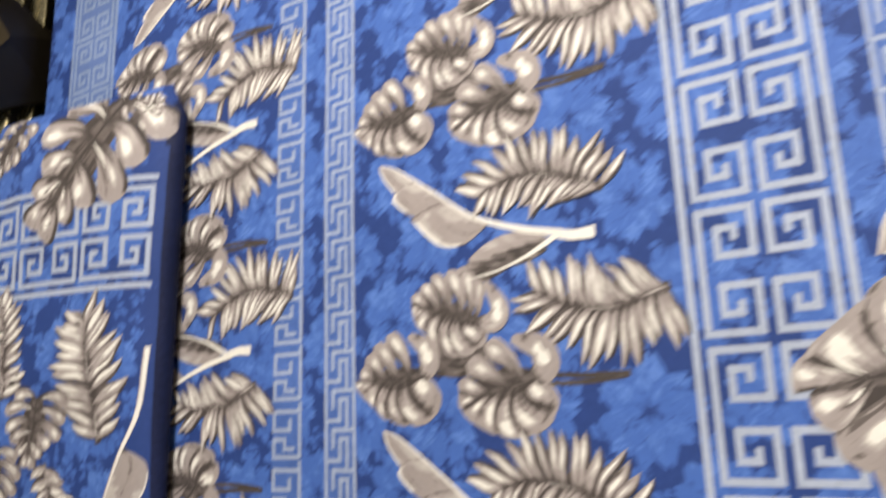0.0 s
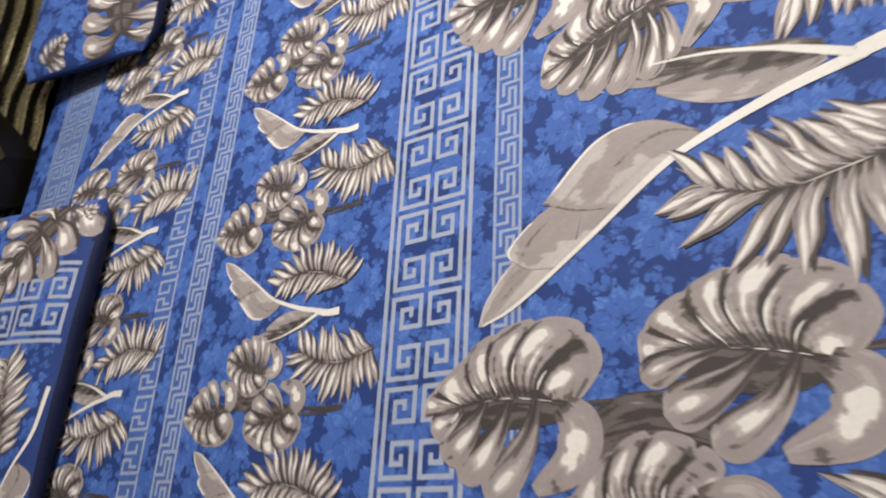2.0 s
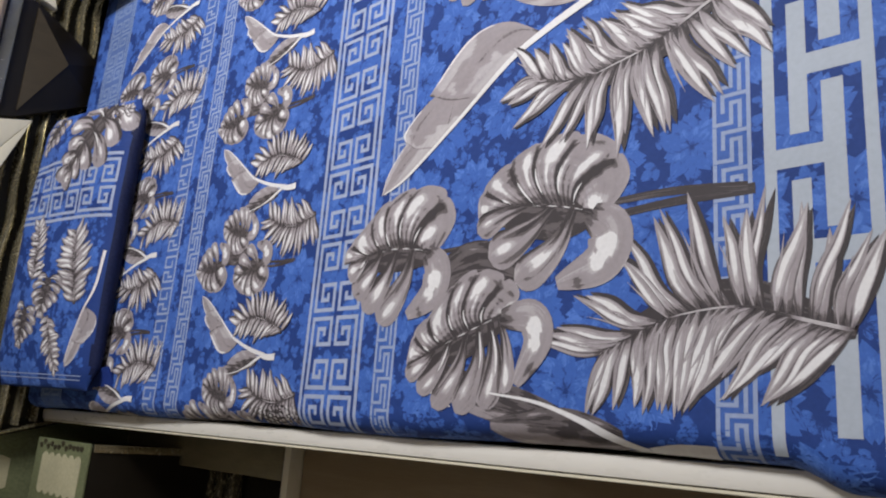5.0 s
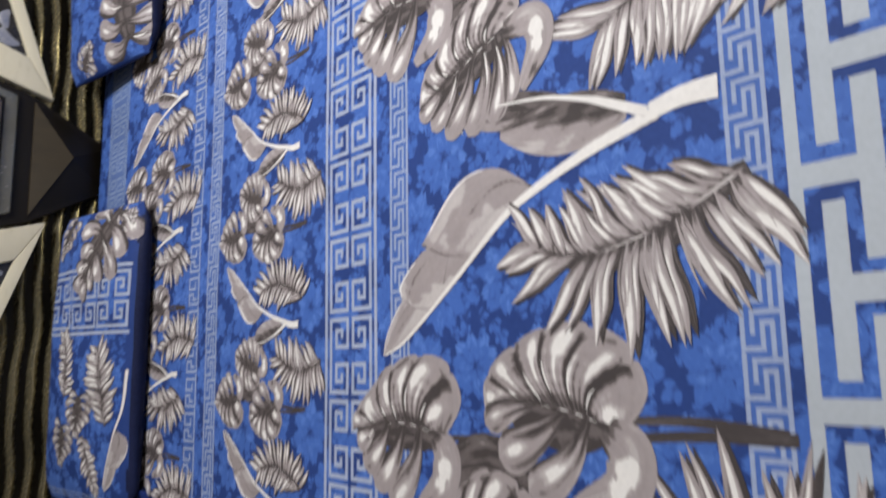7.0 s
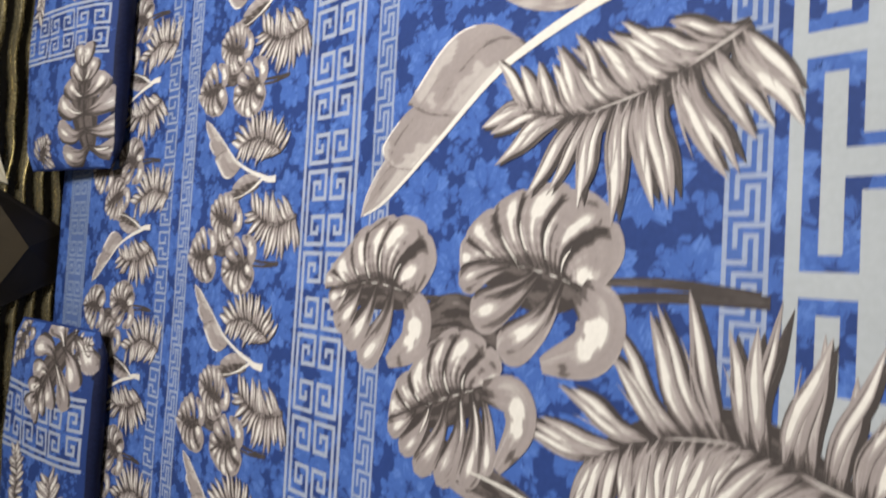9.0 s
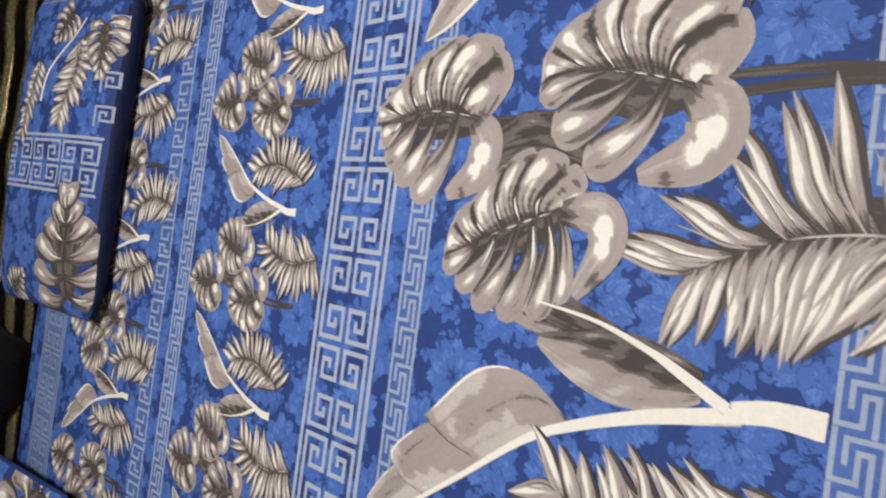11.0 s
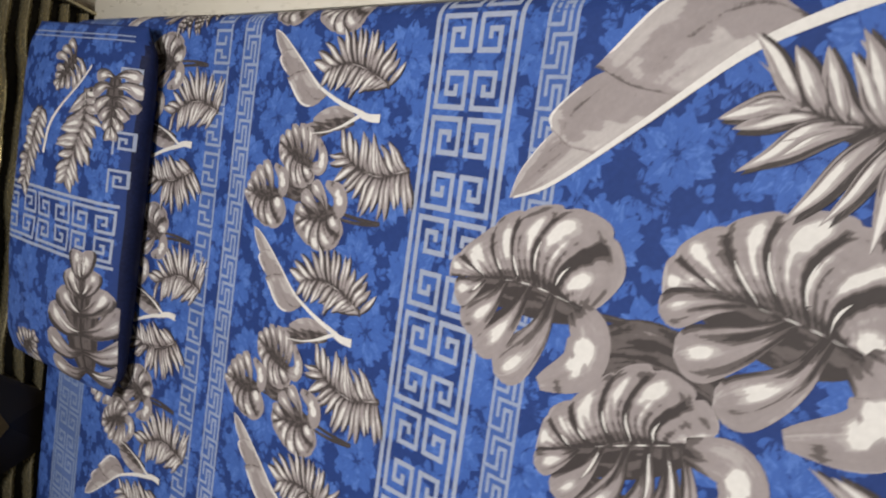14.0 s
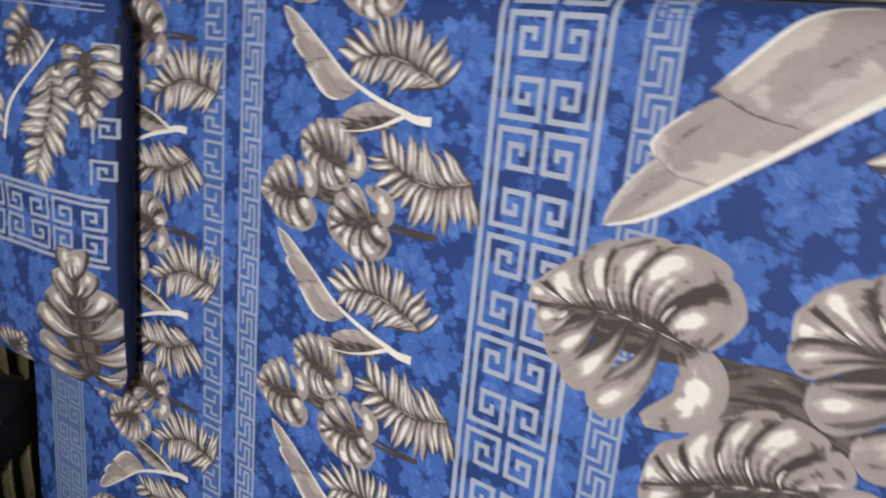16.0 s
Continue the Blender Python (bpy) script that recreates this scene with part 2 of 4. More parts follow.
class Print:
    """Flat ink shapes in cloth coordinates, laid on a curved surface."""

    def __init__(self, place=lambda x, y: (x, y)):
        self.v, self.f, self.c, self.place, self.roots, self.grain = [], [], [], place, [], 1.0

    def patch(self, point, shade, nu, nv, h):
        base = len(self.v)
        self.roots.append((base, nv, (nu + 1) * (nv + 1)))
        for i in range(nu + 1):
            for j in range(nv + 1):
                u, w = i / nu, j / nv * 2 - 1
                self.v.append((*self.place(*point(u, w)), h))
                self.c.append((shade(u, w)[0], u * self.grain, w * self.grain + 7.3 * len(self.roots)))
        for i in range(nu):
            for j in range(nv):
                a = base + i * (nv + 1) + j
                self.f.append((a, a + 1, a + nv + 2, a + nv + 1))

    def strip(self, line, width, shade, nu, nv, h):
        """line(u) is the middle, width(u) its half width."""
        def point(u, w):
            (x0, y0), (x1, y1) = line(max(0, u - 0.02)), line(min(1, u + 0.02))
            d = math.hypot(x1 - x0, y1 - y0) or 1e-6
            x, y = line(u)
            k = width(u) * w
            return x - (y1 - y0) / d * k, y + (x1 - x0) / d * k
        self.patch(point, shade, nu, nv, h)

    def bar(self, x0, y0, x1, y1, h, cut=0.006):
        n = max(1, int(max(abs(x1 - x0), abs(y1 - y0)) / cut))
        long_x = abs(x1 - x0) > abs(y1 - y0)
        self.patch(lambda u, w: ((x0 + (x1 - x0) * u, y0 + (y1 - y0) * (w + 1) / 2) if long_x else (x0 + (x1 - x0) * (w + 1) / 2, y0 + (y1 - y0) * u)),
                   lambda u, w: (0, 0, 0), n, 1, h)

    def join(self):
        """Ties the root of each blade to the nearest spot of the shape that it grows from."""
        first = self.roots[0]
        for base, nv, _ in self.roots[1:]:
            x, y, _h = self.v[base]
            near = min(range(first[0], first[0] + first[2]), key=lambda i: (self.v[i][0] - x) ** 2 + (self.v[i][1] - y) ** 2)
            self.f.append((base, base + 1, near))

    def lay(self, name, surface, mat, parent, label=""):
        if mat == INK and name != "printed_forked_stalk":
            self.join()
        inked = mat in (INK, DAMASK_INK)
        me = bpy.data.meshes.new(name)
        me.from_pydata([surface(x, y, h * 0.45) for x, y, h in self.v], [], self.f)
        if inked:
            att = me.color_attributes.new("ink", "FLOAT_COLOR", "POINT")
            att.data.foreach_set("color", np.array([(*c, 1.0) for c in self.c], dtype=np.float32).ravel())
        bm = bmesh.new()
        bm.from_mesh(me)
        bmesh.ops.recalc_face_normals(bm, faces=bm.faces)
        if bm.faces and sum(f.normal.z for f in bm.faces) < 0:
            bmesh.ops.reverse_faces(bm, faces=bm.faces)
        bm.to_mesh(me)
        bm.free()
        me.materials.append(mat)
        me.shade_smooth()
        ob = new(name, me)
        ob.parent = parent
        return tagged(ob, label)


def grey(v, warm=0.0):
    v = max(0.015, min(0.86, v))
    return (v, v, v)


def curve(points):
    """A smooth line through the points."""
    pts = [Vector(p) for p in points]
    pts = [pts[0] * 2 - pts[1]] + pts + [pts[-1] * 2 - pts[-2]]
    n = len(pts) - 3

    def at(u):
        s = min(n - 1e-6, max(0.0, u * n))
        i = int(s)
        t = s - i
        a, b, c, d = pts[i:i + 4]
        p = 0.5 * ((2 * b) + (c - a) * t + (2 * a - 5 * b + 4 * c - d) * t * t + (3 * b - a - 3 * c + d) * t ** 3)
        return p.x, p.y
    return at


def wobble(rng, n=8):
    a = [(rng.uniform(0.3, 1), rng.uniform(0, 6.28), k) for k in range(1, n)]
    return lambda x: sum(s / k * math.sin(k * x * 5 + p) for s, p, k in a)


def spread(values, u):
    """Value at u along evenly spaced stops."""
    q = max(0.0, min(1.0, u)) * (len(values) - 1)
    i = min(int(q), len(values) - 2)
    return values[i] + (values[i + 1] - values[i]) * (q - i)


def fern(pr, line, up, down, rng, h, fine=1, count=15, pitch_up=(52, 72, 74, 62, 40), pitch_down=(70, 80, 66, 50, 28)):
    """Feathered frond: sickle blades on both sides of a rib, from its base to its tip; a dark blade lies under each pale one."""
    spine = curve(line)
    length = sum(math.dist(spine(i / 20), spine(i / 20 + 0.05)) for i in range(20))
    pr.strip(spine, lambda u: 0.5 * (up + down) * 0.26 * (math.sin(math.pi * (0.06 + 0.90 * u)) ** 0.9) + 0.001,
             lambda u, w: grey(0.06 + 0.02 * abs(w)), 18 if fine else 8, 4, h)
    for side, reach, pitch in ((-1, up, pitch_up), (1, down, pitch_down)):
        for k in range(count):
            u = (k + 0.30 + 0.4 * rng.random()) / count
            (x0, y0), (x1, y1) = spine(max(0, u - 0.03)), spine(min(1, u + 0.03))
            along = math.atan2(y1 - y0, x1 - x0)
            ang = radians(spread(pitch, u)) + rng.uniform(-0.15, 0.15)
            ln = reach * (0.62 + 0.38 * math.sin(math.pi * (0.15 + 0.75 * u))) * rng.uniform(0.80, 1.15)
            bx, by = spine(u)
            sw = rng.uniform(0.1, 1.0)
            turns = (ang - 0.40 * sw, ang + 0.14 * sw, ang + 0.02 * sw + rng.uniform(-0.18, 0.12))
            wd = length / count * rng.uniform(0.60, 0.95)
            for layer in (0, 1, 2):
                if layer == 2 and (not fine or rng.random() < 0.45):
                    continue
                px, py, pts = bx, by, [(bx, by)]
                skew = (0.06, 0.0, -0.16)[layer] * rng.uniform(0.5, 1.4)
                for a in turns:
                    px += ln * (0.96, 1.0, 0.72)[layer] * 0.35 * math.cos(along + side * (a + skew))
                    py += ln * (0.96, 1.0, 0.72)[layer] * 0.35 * math.sin(along + side * (a + skew))
                    pts.append((px, py))
                tone, spot, ph, wide = rng.uniform(0.82, 1.12), rng.uniform(0.40, 0.68), rng.uniform(-0.25, 0.35), rng.uniform(0.26, 0.48)

                def shade(s, w, layer=layer, tone=tone, spot=spot, ph=ph, wide=wide, side=side):
                    if layer == 0:
                        return grey(0.075 + 0.03 * w)
                    q = w * side
                    if layer == 2:
                        return grey(0.60 - 0.25 * abs(q))
                    v = 0.35 + 0.42 * math.exp(-((q - ph) / wide) ** 2) * math.exp(-((s - spot) / 0.28) ** 2)
                    v -= 0.30 * math.exp(-((q - ph + 0.55) / 0.15) ** 2) * ease(1.0, 0.55, s)
                    v -= 0.22 * ease(0.74, 1.0, abs(q)) * ease(0.9, 0.4, s)
                    v *= 0.35 + 0.65 * ease(0.0, 0.22, s)
                    return grey(v * tone)
                fat = wd * (1.10, 0.86, 0.16)[layer]
                pr.strip(curve(pts), lambda s, fat=fat: fat * (math.sin(math.pi * min(1, 0.06 + 0.94 * s)) ** 0.80) * (1.12 - 0.45 * s) + 0.0001, shade,
                         (12 if fine else 6), (2, 10 if fine else 4, 1)[layer], h + 0.0001 + 0.00002 * k + (0.0, 0.00008, 0.0005)[layer])
    pr.strip(spine, lambda u: 0.0024 * (length / 0.35) * (1.1 - u), lambda u, w: grey(0.10 + 0.34 * (math.sin(u * 13) > 0.1)), 16 if fine else 8, 1, h + 0.0011)


def lobe(pr, root, tip, half, bend, rng, h, fine=1, crease=1):
    """One finger of a split leaf: narrow at the rib, broad and rounded at its end, with a brushed highlight and a dark crease."""
    a, b = Vector(root), Vector(tip)
    d = b - a
    n = Vector((-d.y, d.x))
    line = curve([tuple(a), tuple(a + d * 0.36 + n * bend), tuple(a + d * 0.72 + n * bend * 0.8), tuple(b)])
    tone, spot, ph, wide = rng.uniform(0.88, 1.12), rng.uniform(0.56, 0.74), rng.uniform(-0.25, 0.25), rng.uniform(0.24, 0.40)
    f1, p1, low = rng.uniform(5, 8), rng.uniform(0, 6), rng.uniform(0.25, 0.4)

    def width(u):
        cap = 1.0 if u < 0.70 else math.sqrt(max(0.0, 1 - ((u - 0.70) / 0.30) ** 2))
        return half * (0.22 + 0.70 * ease(-0.05, 0.80, u)) * cap + 0.0001

    def shade(u, w):
        v = 0.27 + 0.42 * math.exp(-((w - ph) / wide) ** 2) * math.exp(-((u - spot) / 0.17) ** 2)
        v += 0.13 * math.sin(f1 * w + p1 + 2.2 * u) * ease(0.85, 0.35, u)
        v -= 0.16 * math.exp(-((w + ph - 0.5 * crease) / 0.16) ** 2) * ease(0.95, 0.6, u)
        v -= 0.26 * ease(0.66, 0.98, w * crease) * ease(1.0, 0.80, u)
        v *= low + (1 - low) * ease(0.04, 0.42, u)
        rim = max(ease(0.86, 0.91, u), ease(0.84, 0.92, -w * crease) * ease(0.45, 0.6, u))
        return grey((v * (1 - rim) + 0.34 * rim) * tone)
    pr.strip(line, width, shade, 18 if fine else 8, 12 if fine else 6, h)
    if fine and rng.random() < 0.6:
        g0, g1, k = rng.uniform(0.05, 0.2), rng.uniform(0.4, 0.66), -0.75 * crease
        def fleck(u):
            x, y = line(g0 + (g1 - g0) * u)
            q = n.normalized() * (half * 0.62 * k * (g0 + (g1 - g0) * u))
            return x + q.x, y + q.y
        pr.strip(fleck, lambda u: half * 0.075 * math.sin(math.pi * (0.08 + 0.9 * u)) + 0.0001, lambda u, w: grey(0.66), 7, 1, h + 0.0003)


def fan(pr, rib, edge, rng, h, fine=1, count=6):
    """Whole half of a split leaf: ridged fingers side by side between the rib and one rounded edge, from tip to petiole."""
    rim = curve(edge)
    cuts = [0.0]
    for k in range(count):
        cuts.append(cuts[-1] + (0.8 + 0.3 * k / count + (0.9 if k == count - 1 else 0)) * rng.uniform(0.85, 1.15))
    cuts = [c / cuts[-1] for c in cuts]
    looks = [[rng.uniform(-0.45, 0.45), rng.uniform(0.46, 0.76), rng.uniform(0.20, 0.42), rng.uniform(-0.8, 0.8), rng.uniform(0.85, 1.12), rng.uniform(0, 6)] for _ in range(count)]

    def finger(u):
        k = min(count - 1, max(i for i in range(count) if cuts[i] <= u + 1e-9))
        return k, 2 * (u - cuts[k]) / (cuts[k + 1] - cuts[k]) - 1

    def point(u, w):
        s = (w + 1) / 2
        k, q = finger(u)
        s *= 1 - 0.07 * abs(q) ** 5 * (1 if k < count - 1 else 0.3)
        x0, y0 = rib(0.96 * (1 - u) ** 1.1)
        x1, y1 = rim(u)
        tx, ty = rib(1.0)
        bow = 0.34 * math.sin(math.pi * s) * (0.15 + math.sin(math.pi * u))
        return x0 + (x1 - x0) * s + (tx - x0) * bow * 0.55, y0 + (y1 - y0) * s + (ty - y0) * bow * 0.55

    def shade(u, w):
        s = (w + 1) / 2
        k, q = finger(u)
        ph, spot, wide, ph2, tone, turn = looks[k]
        v = 0.28 + 0.47 * math.exp(-((q - ph) / wide) ** 2) * math.exp(-((s - spot - 0.06) / 0.19) ** 2)
        v += 0.26 * math.exp(-((q - ph2) / 0.14) ** 2) * math.exp(-((s - 0.46) / 0.20) ** 2)
        v += 0.10 * math.sin(11 * q + turn + 3 * s) * ease(0.95, 0.4, s)
        v -= 0.30 * ease(0.70, 0.97, abs(q)) * ease(1.0, 0.78, s)
        v *= 0.34 + 0.66 * ease(0.02, 0.34, s)
        lip = 0.915 + 0.035 * math.sin(3.1 * q + turn) - 0.05 * ease(0.82, 1.0, u)
        band = ease(lip, lip + 0.03, s)
        return grey((v - 0.07 * ease(0.80, 0.90, s) * (1 - band)) * (1 - band) * tone + 0.34 * band)
    pr.patch(point, shade, 84 if fine else 36, 20 if fine else 9, h)
    if fine:
        for k in range(1, count):
            g0, g1 = rng.uniform(0.08, 0.2), rng.uniform(0.36, 0.62)
            pr.strip(lambda a, k=k, g0=g0, g1=g1: point(cuts[k] + 0.012, 2 * (g0 + (g1 - g0) * a) - 1), lambda a: 0.0014 * math.sin(math.pi * (0.08 + 0.9 * a)) + 0.0001,
                     lambda a, w: grey(0.68), 8, 1, h + 0.0003)


def split_leaf(pr, rib, edge, lower, rng, h, fine=1, body=0.05):
    """Leaf with one whole ridged half inside edge and one half of loose fingers: (place on the rib, tip x, tip y, half width, bend)."""
    line = curve(rib)
    ln = math.dist(rib[0], rib[-1])
    pr.strip(line, lambda u: body * math.sin(math.pi * (0.10 + 0.84 * u)) ** 0.6, lambda u, w: grey(0.08 + 0.03 * (1 - abs(w))), 12, 4, h - 0.00012)
    fan(pr, line, edge, rng, h, fine)
    for k, (u, x, y, half, bend) in enumerate(lower):
        lobe(pr, line(u), (x, y), half, bend, rng, h + 0.00006 * (len(lower) - k), fine, -1)
    pr.strip(line, lambda u: 0.014 * ln * (1.15 - u), lambda u, w: grey(0.075 + 0.03 * w), 10, 2, h + 0.0007)
    if fine:
        pr.strip(lambda u: line(0.12 + 0.55 * u), lambda u: 0.005 * ln * math.sin(math.pi * (0.1 + 0.85 * u)), lambda u, w: grey(0.62 if math.sin(21 * u) > -0.2 else 0.1), 14, 1, h + 0.0009)


def feather_leaf(pr, base, tip, half, rng, h, fine=1, count=5):
    """Split leaf seen whole: paired fingers that shorten towards a pointed tip."""
    p, t = Vector(base), Vector(tip)
    e = t - p
    n = Vector((-e.y, e.x)) / e.length
    line = curve([tuple(p), tuple(p + e * 0.5), tuple(p + e * 0.95)])
    pr.strip(line, lambda u: half * 0.42 * math.sin(math.pi * (0.12 + 0.80 * u)) ** 0.7, lambda u, w: grey(0.09 + 0.04 * (1 - abs(w))), 12, 4, h - 0.00012)
    for side in (1, -1):
        for k in range(count, -1, -1):
            u = k / count
            out = half * (1.0, 1.05, 0.95, 0.80, 0.58, 0.30, 0.10)[round(6 * u)] * rng.uniform(0.88, 1.10)
            q = p + e * (u * 0.80 + 0.02 + 0.20 * ease(0.0, 0.4, u)) + n * side * out
            lobe(pr, line(u * 0.80), tuple(q), e.length / count * 0.66, 0.14 * side, rng, h + 0.00006 * (k + 1), fine, side)
    pr.strip(line, lambda u: 0.016 * e.length * (1.15 - u), lambda u, w: grey(0.075 + 0.03 * w), 10, 2, h + 0.0009)


def crescent(pr, points, half, h, spot=0.55):
    """A broad pale basal lobe that curls round from the petiole."""
    pr.grain = 0.6

    def shade(u, w):
        v = 0.34 + 0.36 * ease(0.0, 0.10, 0.42 - abs(w + 0.15) - 0.10 * math.sin(23 * u)) * ease(0.0, 0.12, 0.24 - abs(u - spot))
        v -= 0.22 * ease(0.22, 0.0, u) + 0.17 * ease(0.80, 0.84, u) * ease(0.93, 0.89, u) * ease(0.2, 0.5, w + 0.3)
        return grey(v - 0.10 * ease(0.72, 0.95, -w))
    pr.strip(curve(points), lambda u: half * math.sin(math.pi * (0.12 + 0.83 * u)) ** 0.70, shade, 22, 12, h)
    pr.grain = 1.0


def stalk(pr, points, w0, w1, tone, h, n=14):
    pr.strip(curve(points), lambda u: w0 + (w1 - w0) * u, lambda u, w: grey(tone * (1 - 0.30 * max(0, w) - 0.12 * math.sin(9 * u + 2))), n, 2, h)


def banana_leaf(pr, line, spans, h, rng, fine=1):
    """Broad torn leaf on one side of a stalk: spans of (start and end on the stalk, outer edge)."""
    spine = curve(line)
    pr.grain = 0.4
    for i, (u0, u1, edge) in enumerate(spans):
        wob, rim = wobble(rng), curve(edge)

        def point(a, w, u0=u0, u1=u1, rim=rim):
            b = (w + 1) / 2
            x, y = spine(u0 + (u1 - u0) * a)
            ox, oy = rim(a ** 0.85)
            sag = 0.45 * math.sin(math.pi * b) ** 2 * ease(0.70, 1.0, a)
            x2, y2 = spine(min(1, u1 + 0.02))
            return x + (ox - x) * b + (x2 - x) * sag, y + (oy - y) * b + (y2 - y) * sag

        def shade(a, w, wob=wob, last=i == len(spans) - 1):
            b = (w + 1) / 2
            v = 0.40 + 0.015 * math.sin(5 * a + 3 * b)
            jag = 0.05 * wob(a * 2.2) + 0.05 * math.sin(34 * a + 9 * b)
            zone = ease(0.0, 0.04, 0.56 - a * 0.58 + jag - abs(b - 0.58) * 0.55) if not last else ease(0.0, 0.05, 0.24 + 0.5 * jag - abs(b - 0.60) - 0.4 * abs(a - 0.45))
            v = v * (1 - zone) + 0.27 * zone
            v *= 1 - 0.72 * ease(0.09, 0.0, a) - (0.0 if last else 0.55 * ease(0.955, 0.99, a))
            if b > 0.955 and 0.40 < a < 0.93:
                v = 0.72
            return grey(v)
        pr.patch(point, shade, 32 if fine else 12, 22 if fine else 8, h + 0.00012 * (len(spans) - i))
    pr.grain = 1.0


BANANA = [(-0.058, -0.011), (-0.145, -0.032), (-0.226, -0.061), (-0.285, -0.091), (-0.376, -0.161), (-0.472, -0.230), (-0.521, -0.251)]
TORN = [(0.33, 0.60, [(-0.228, -0.058), (-0.293, -0.022), (-0.363, -0.031), (-0.438, -0.103)]),
        (0.57, 0.74, [(-0.396, -0.104), (-0.436, -0.112), (-0.484, -0.152), (-0.482, -0.172)]),
        (0.70, 1.0, [(-0.432, -0.166), (-0.474, -0.170), (-0.514, -0.216), (-0.527, -0.252)])]
FORK = [(-0.070, -0.008), (-0.124, 0.018), (-0.151, 0.029), (-0.214, 0.048), (-0.290, 0.058)]
# three split leaves: rib from the petiole, rounded edge of the whole half, fingers of the torn half, and the curled basal lobe with its half width
LEAF_SMALL = ([(-0.408, 0.260), (-0.487, 0.271), (-0.572, 0.262)],
              [(-0.604, 0.256), (-0.597, 0.284), (-0.556, 0.318), (-0.526, 0.344), (-0.482, 0.360), (-0.436, 0.365), (-0.386, 0.350), (-0.364, 0.306), (-0.386, 0.268), (-0.406, 0.259)],
              [(0.84, -0.590, 0.238, 0.020, 0.05), (0.66, -0.572, 0.204, 0.025, 0.06), (0.46, -0.548, 0.180, 0.026, 0.08), (0.24, -0.512, 0.160, 0.029, 0.10)],
              [(-0.414, 0.258), (-0.394, 0.232), (-0.402, 0.196), (-0.448, 0.166)], 0.027)
LEAF_LARGE = ([(-0.140, 0.282), (-0.199, 0.297), (-0.296, 0.310)],
              [(-0.322, 0.290), (-0.322, 0.328), (-0.296, 0.358), (-0.250, 0.382), (-0.204, 0.394), (-0.150, 0.390), (-0.104, 0.362), (-0.088, 0.320), (-0.110, 0.286), (-0.138, 0.281)],
              [(0.72, -0.322, 0.276, 0.022, -0.05), (0.48, -0.300, 0.238, 0.031, 0.05), (0.24, -0.254, 0.202, 0.029, 0.12)],
              [(-0.142, 0.279), (-0.114, 0.254), (-0.126, 0.216), (-0.188, 0.194)], 0.031)
LEAF_LOW = ([(-0.272, 0.158), (-0.339, 0.134), (-0.424, 0.099)],
            [(-0.440, 0.094), (-0.430, 0.140), (-0.402, 0.166), (-0.360, 0.206), (-0.324, 0.224), (-0.288, 0.220), (-0.256, 0.204), (-0.244, 0.182), (-0.262, 0.160)],
            [(0.78, -0.438, 0.078, 0.017, 0.04), (0.62, -0.412, 0.056, 0.019, 0.07), (0.44, -0.382, 0.036, 0.021, 0.10), (0.28, -0.340, 0.030, 0.022, 0.12), (0.14, -0.296, 0.036, 0.023, 0.10), (0.03, -0.262, 0.056, 0.015, 0.08)],
            [(-0.272, 0.154), (-0.226, 0.154), (-0.213, 0.122), (-0.244, 0.068)], 0.024)


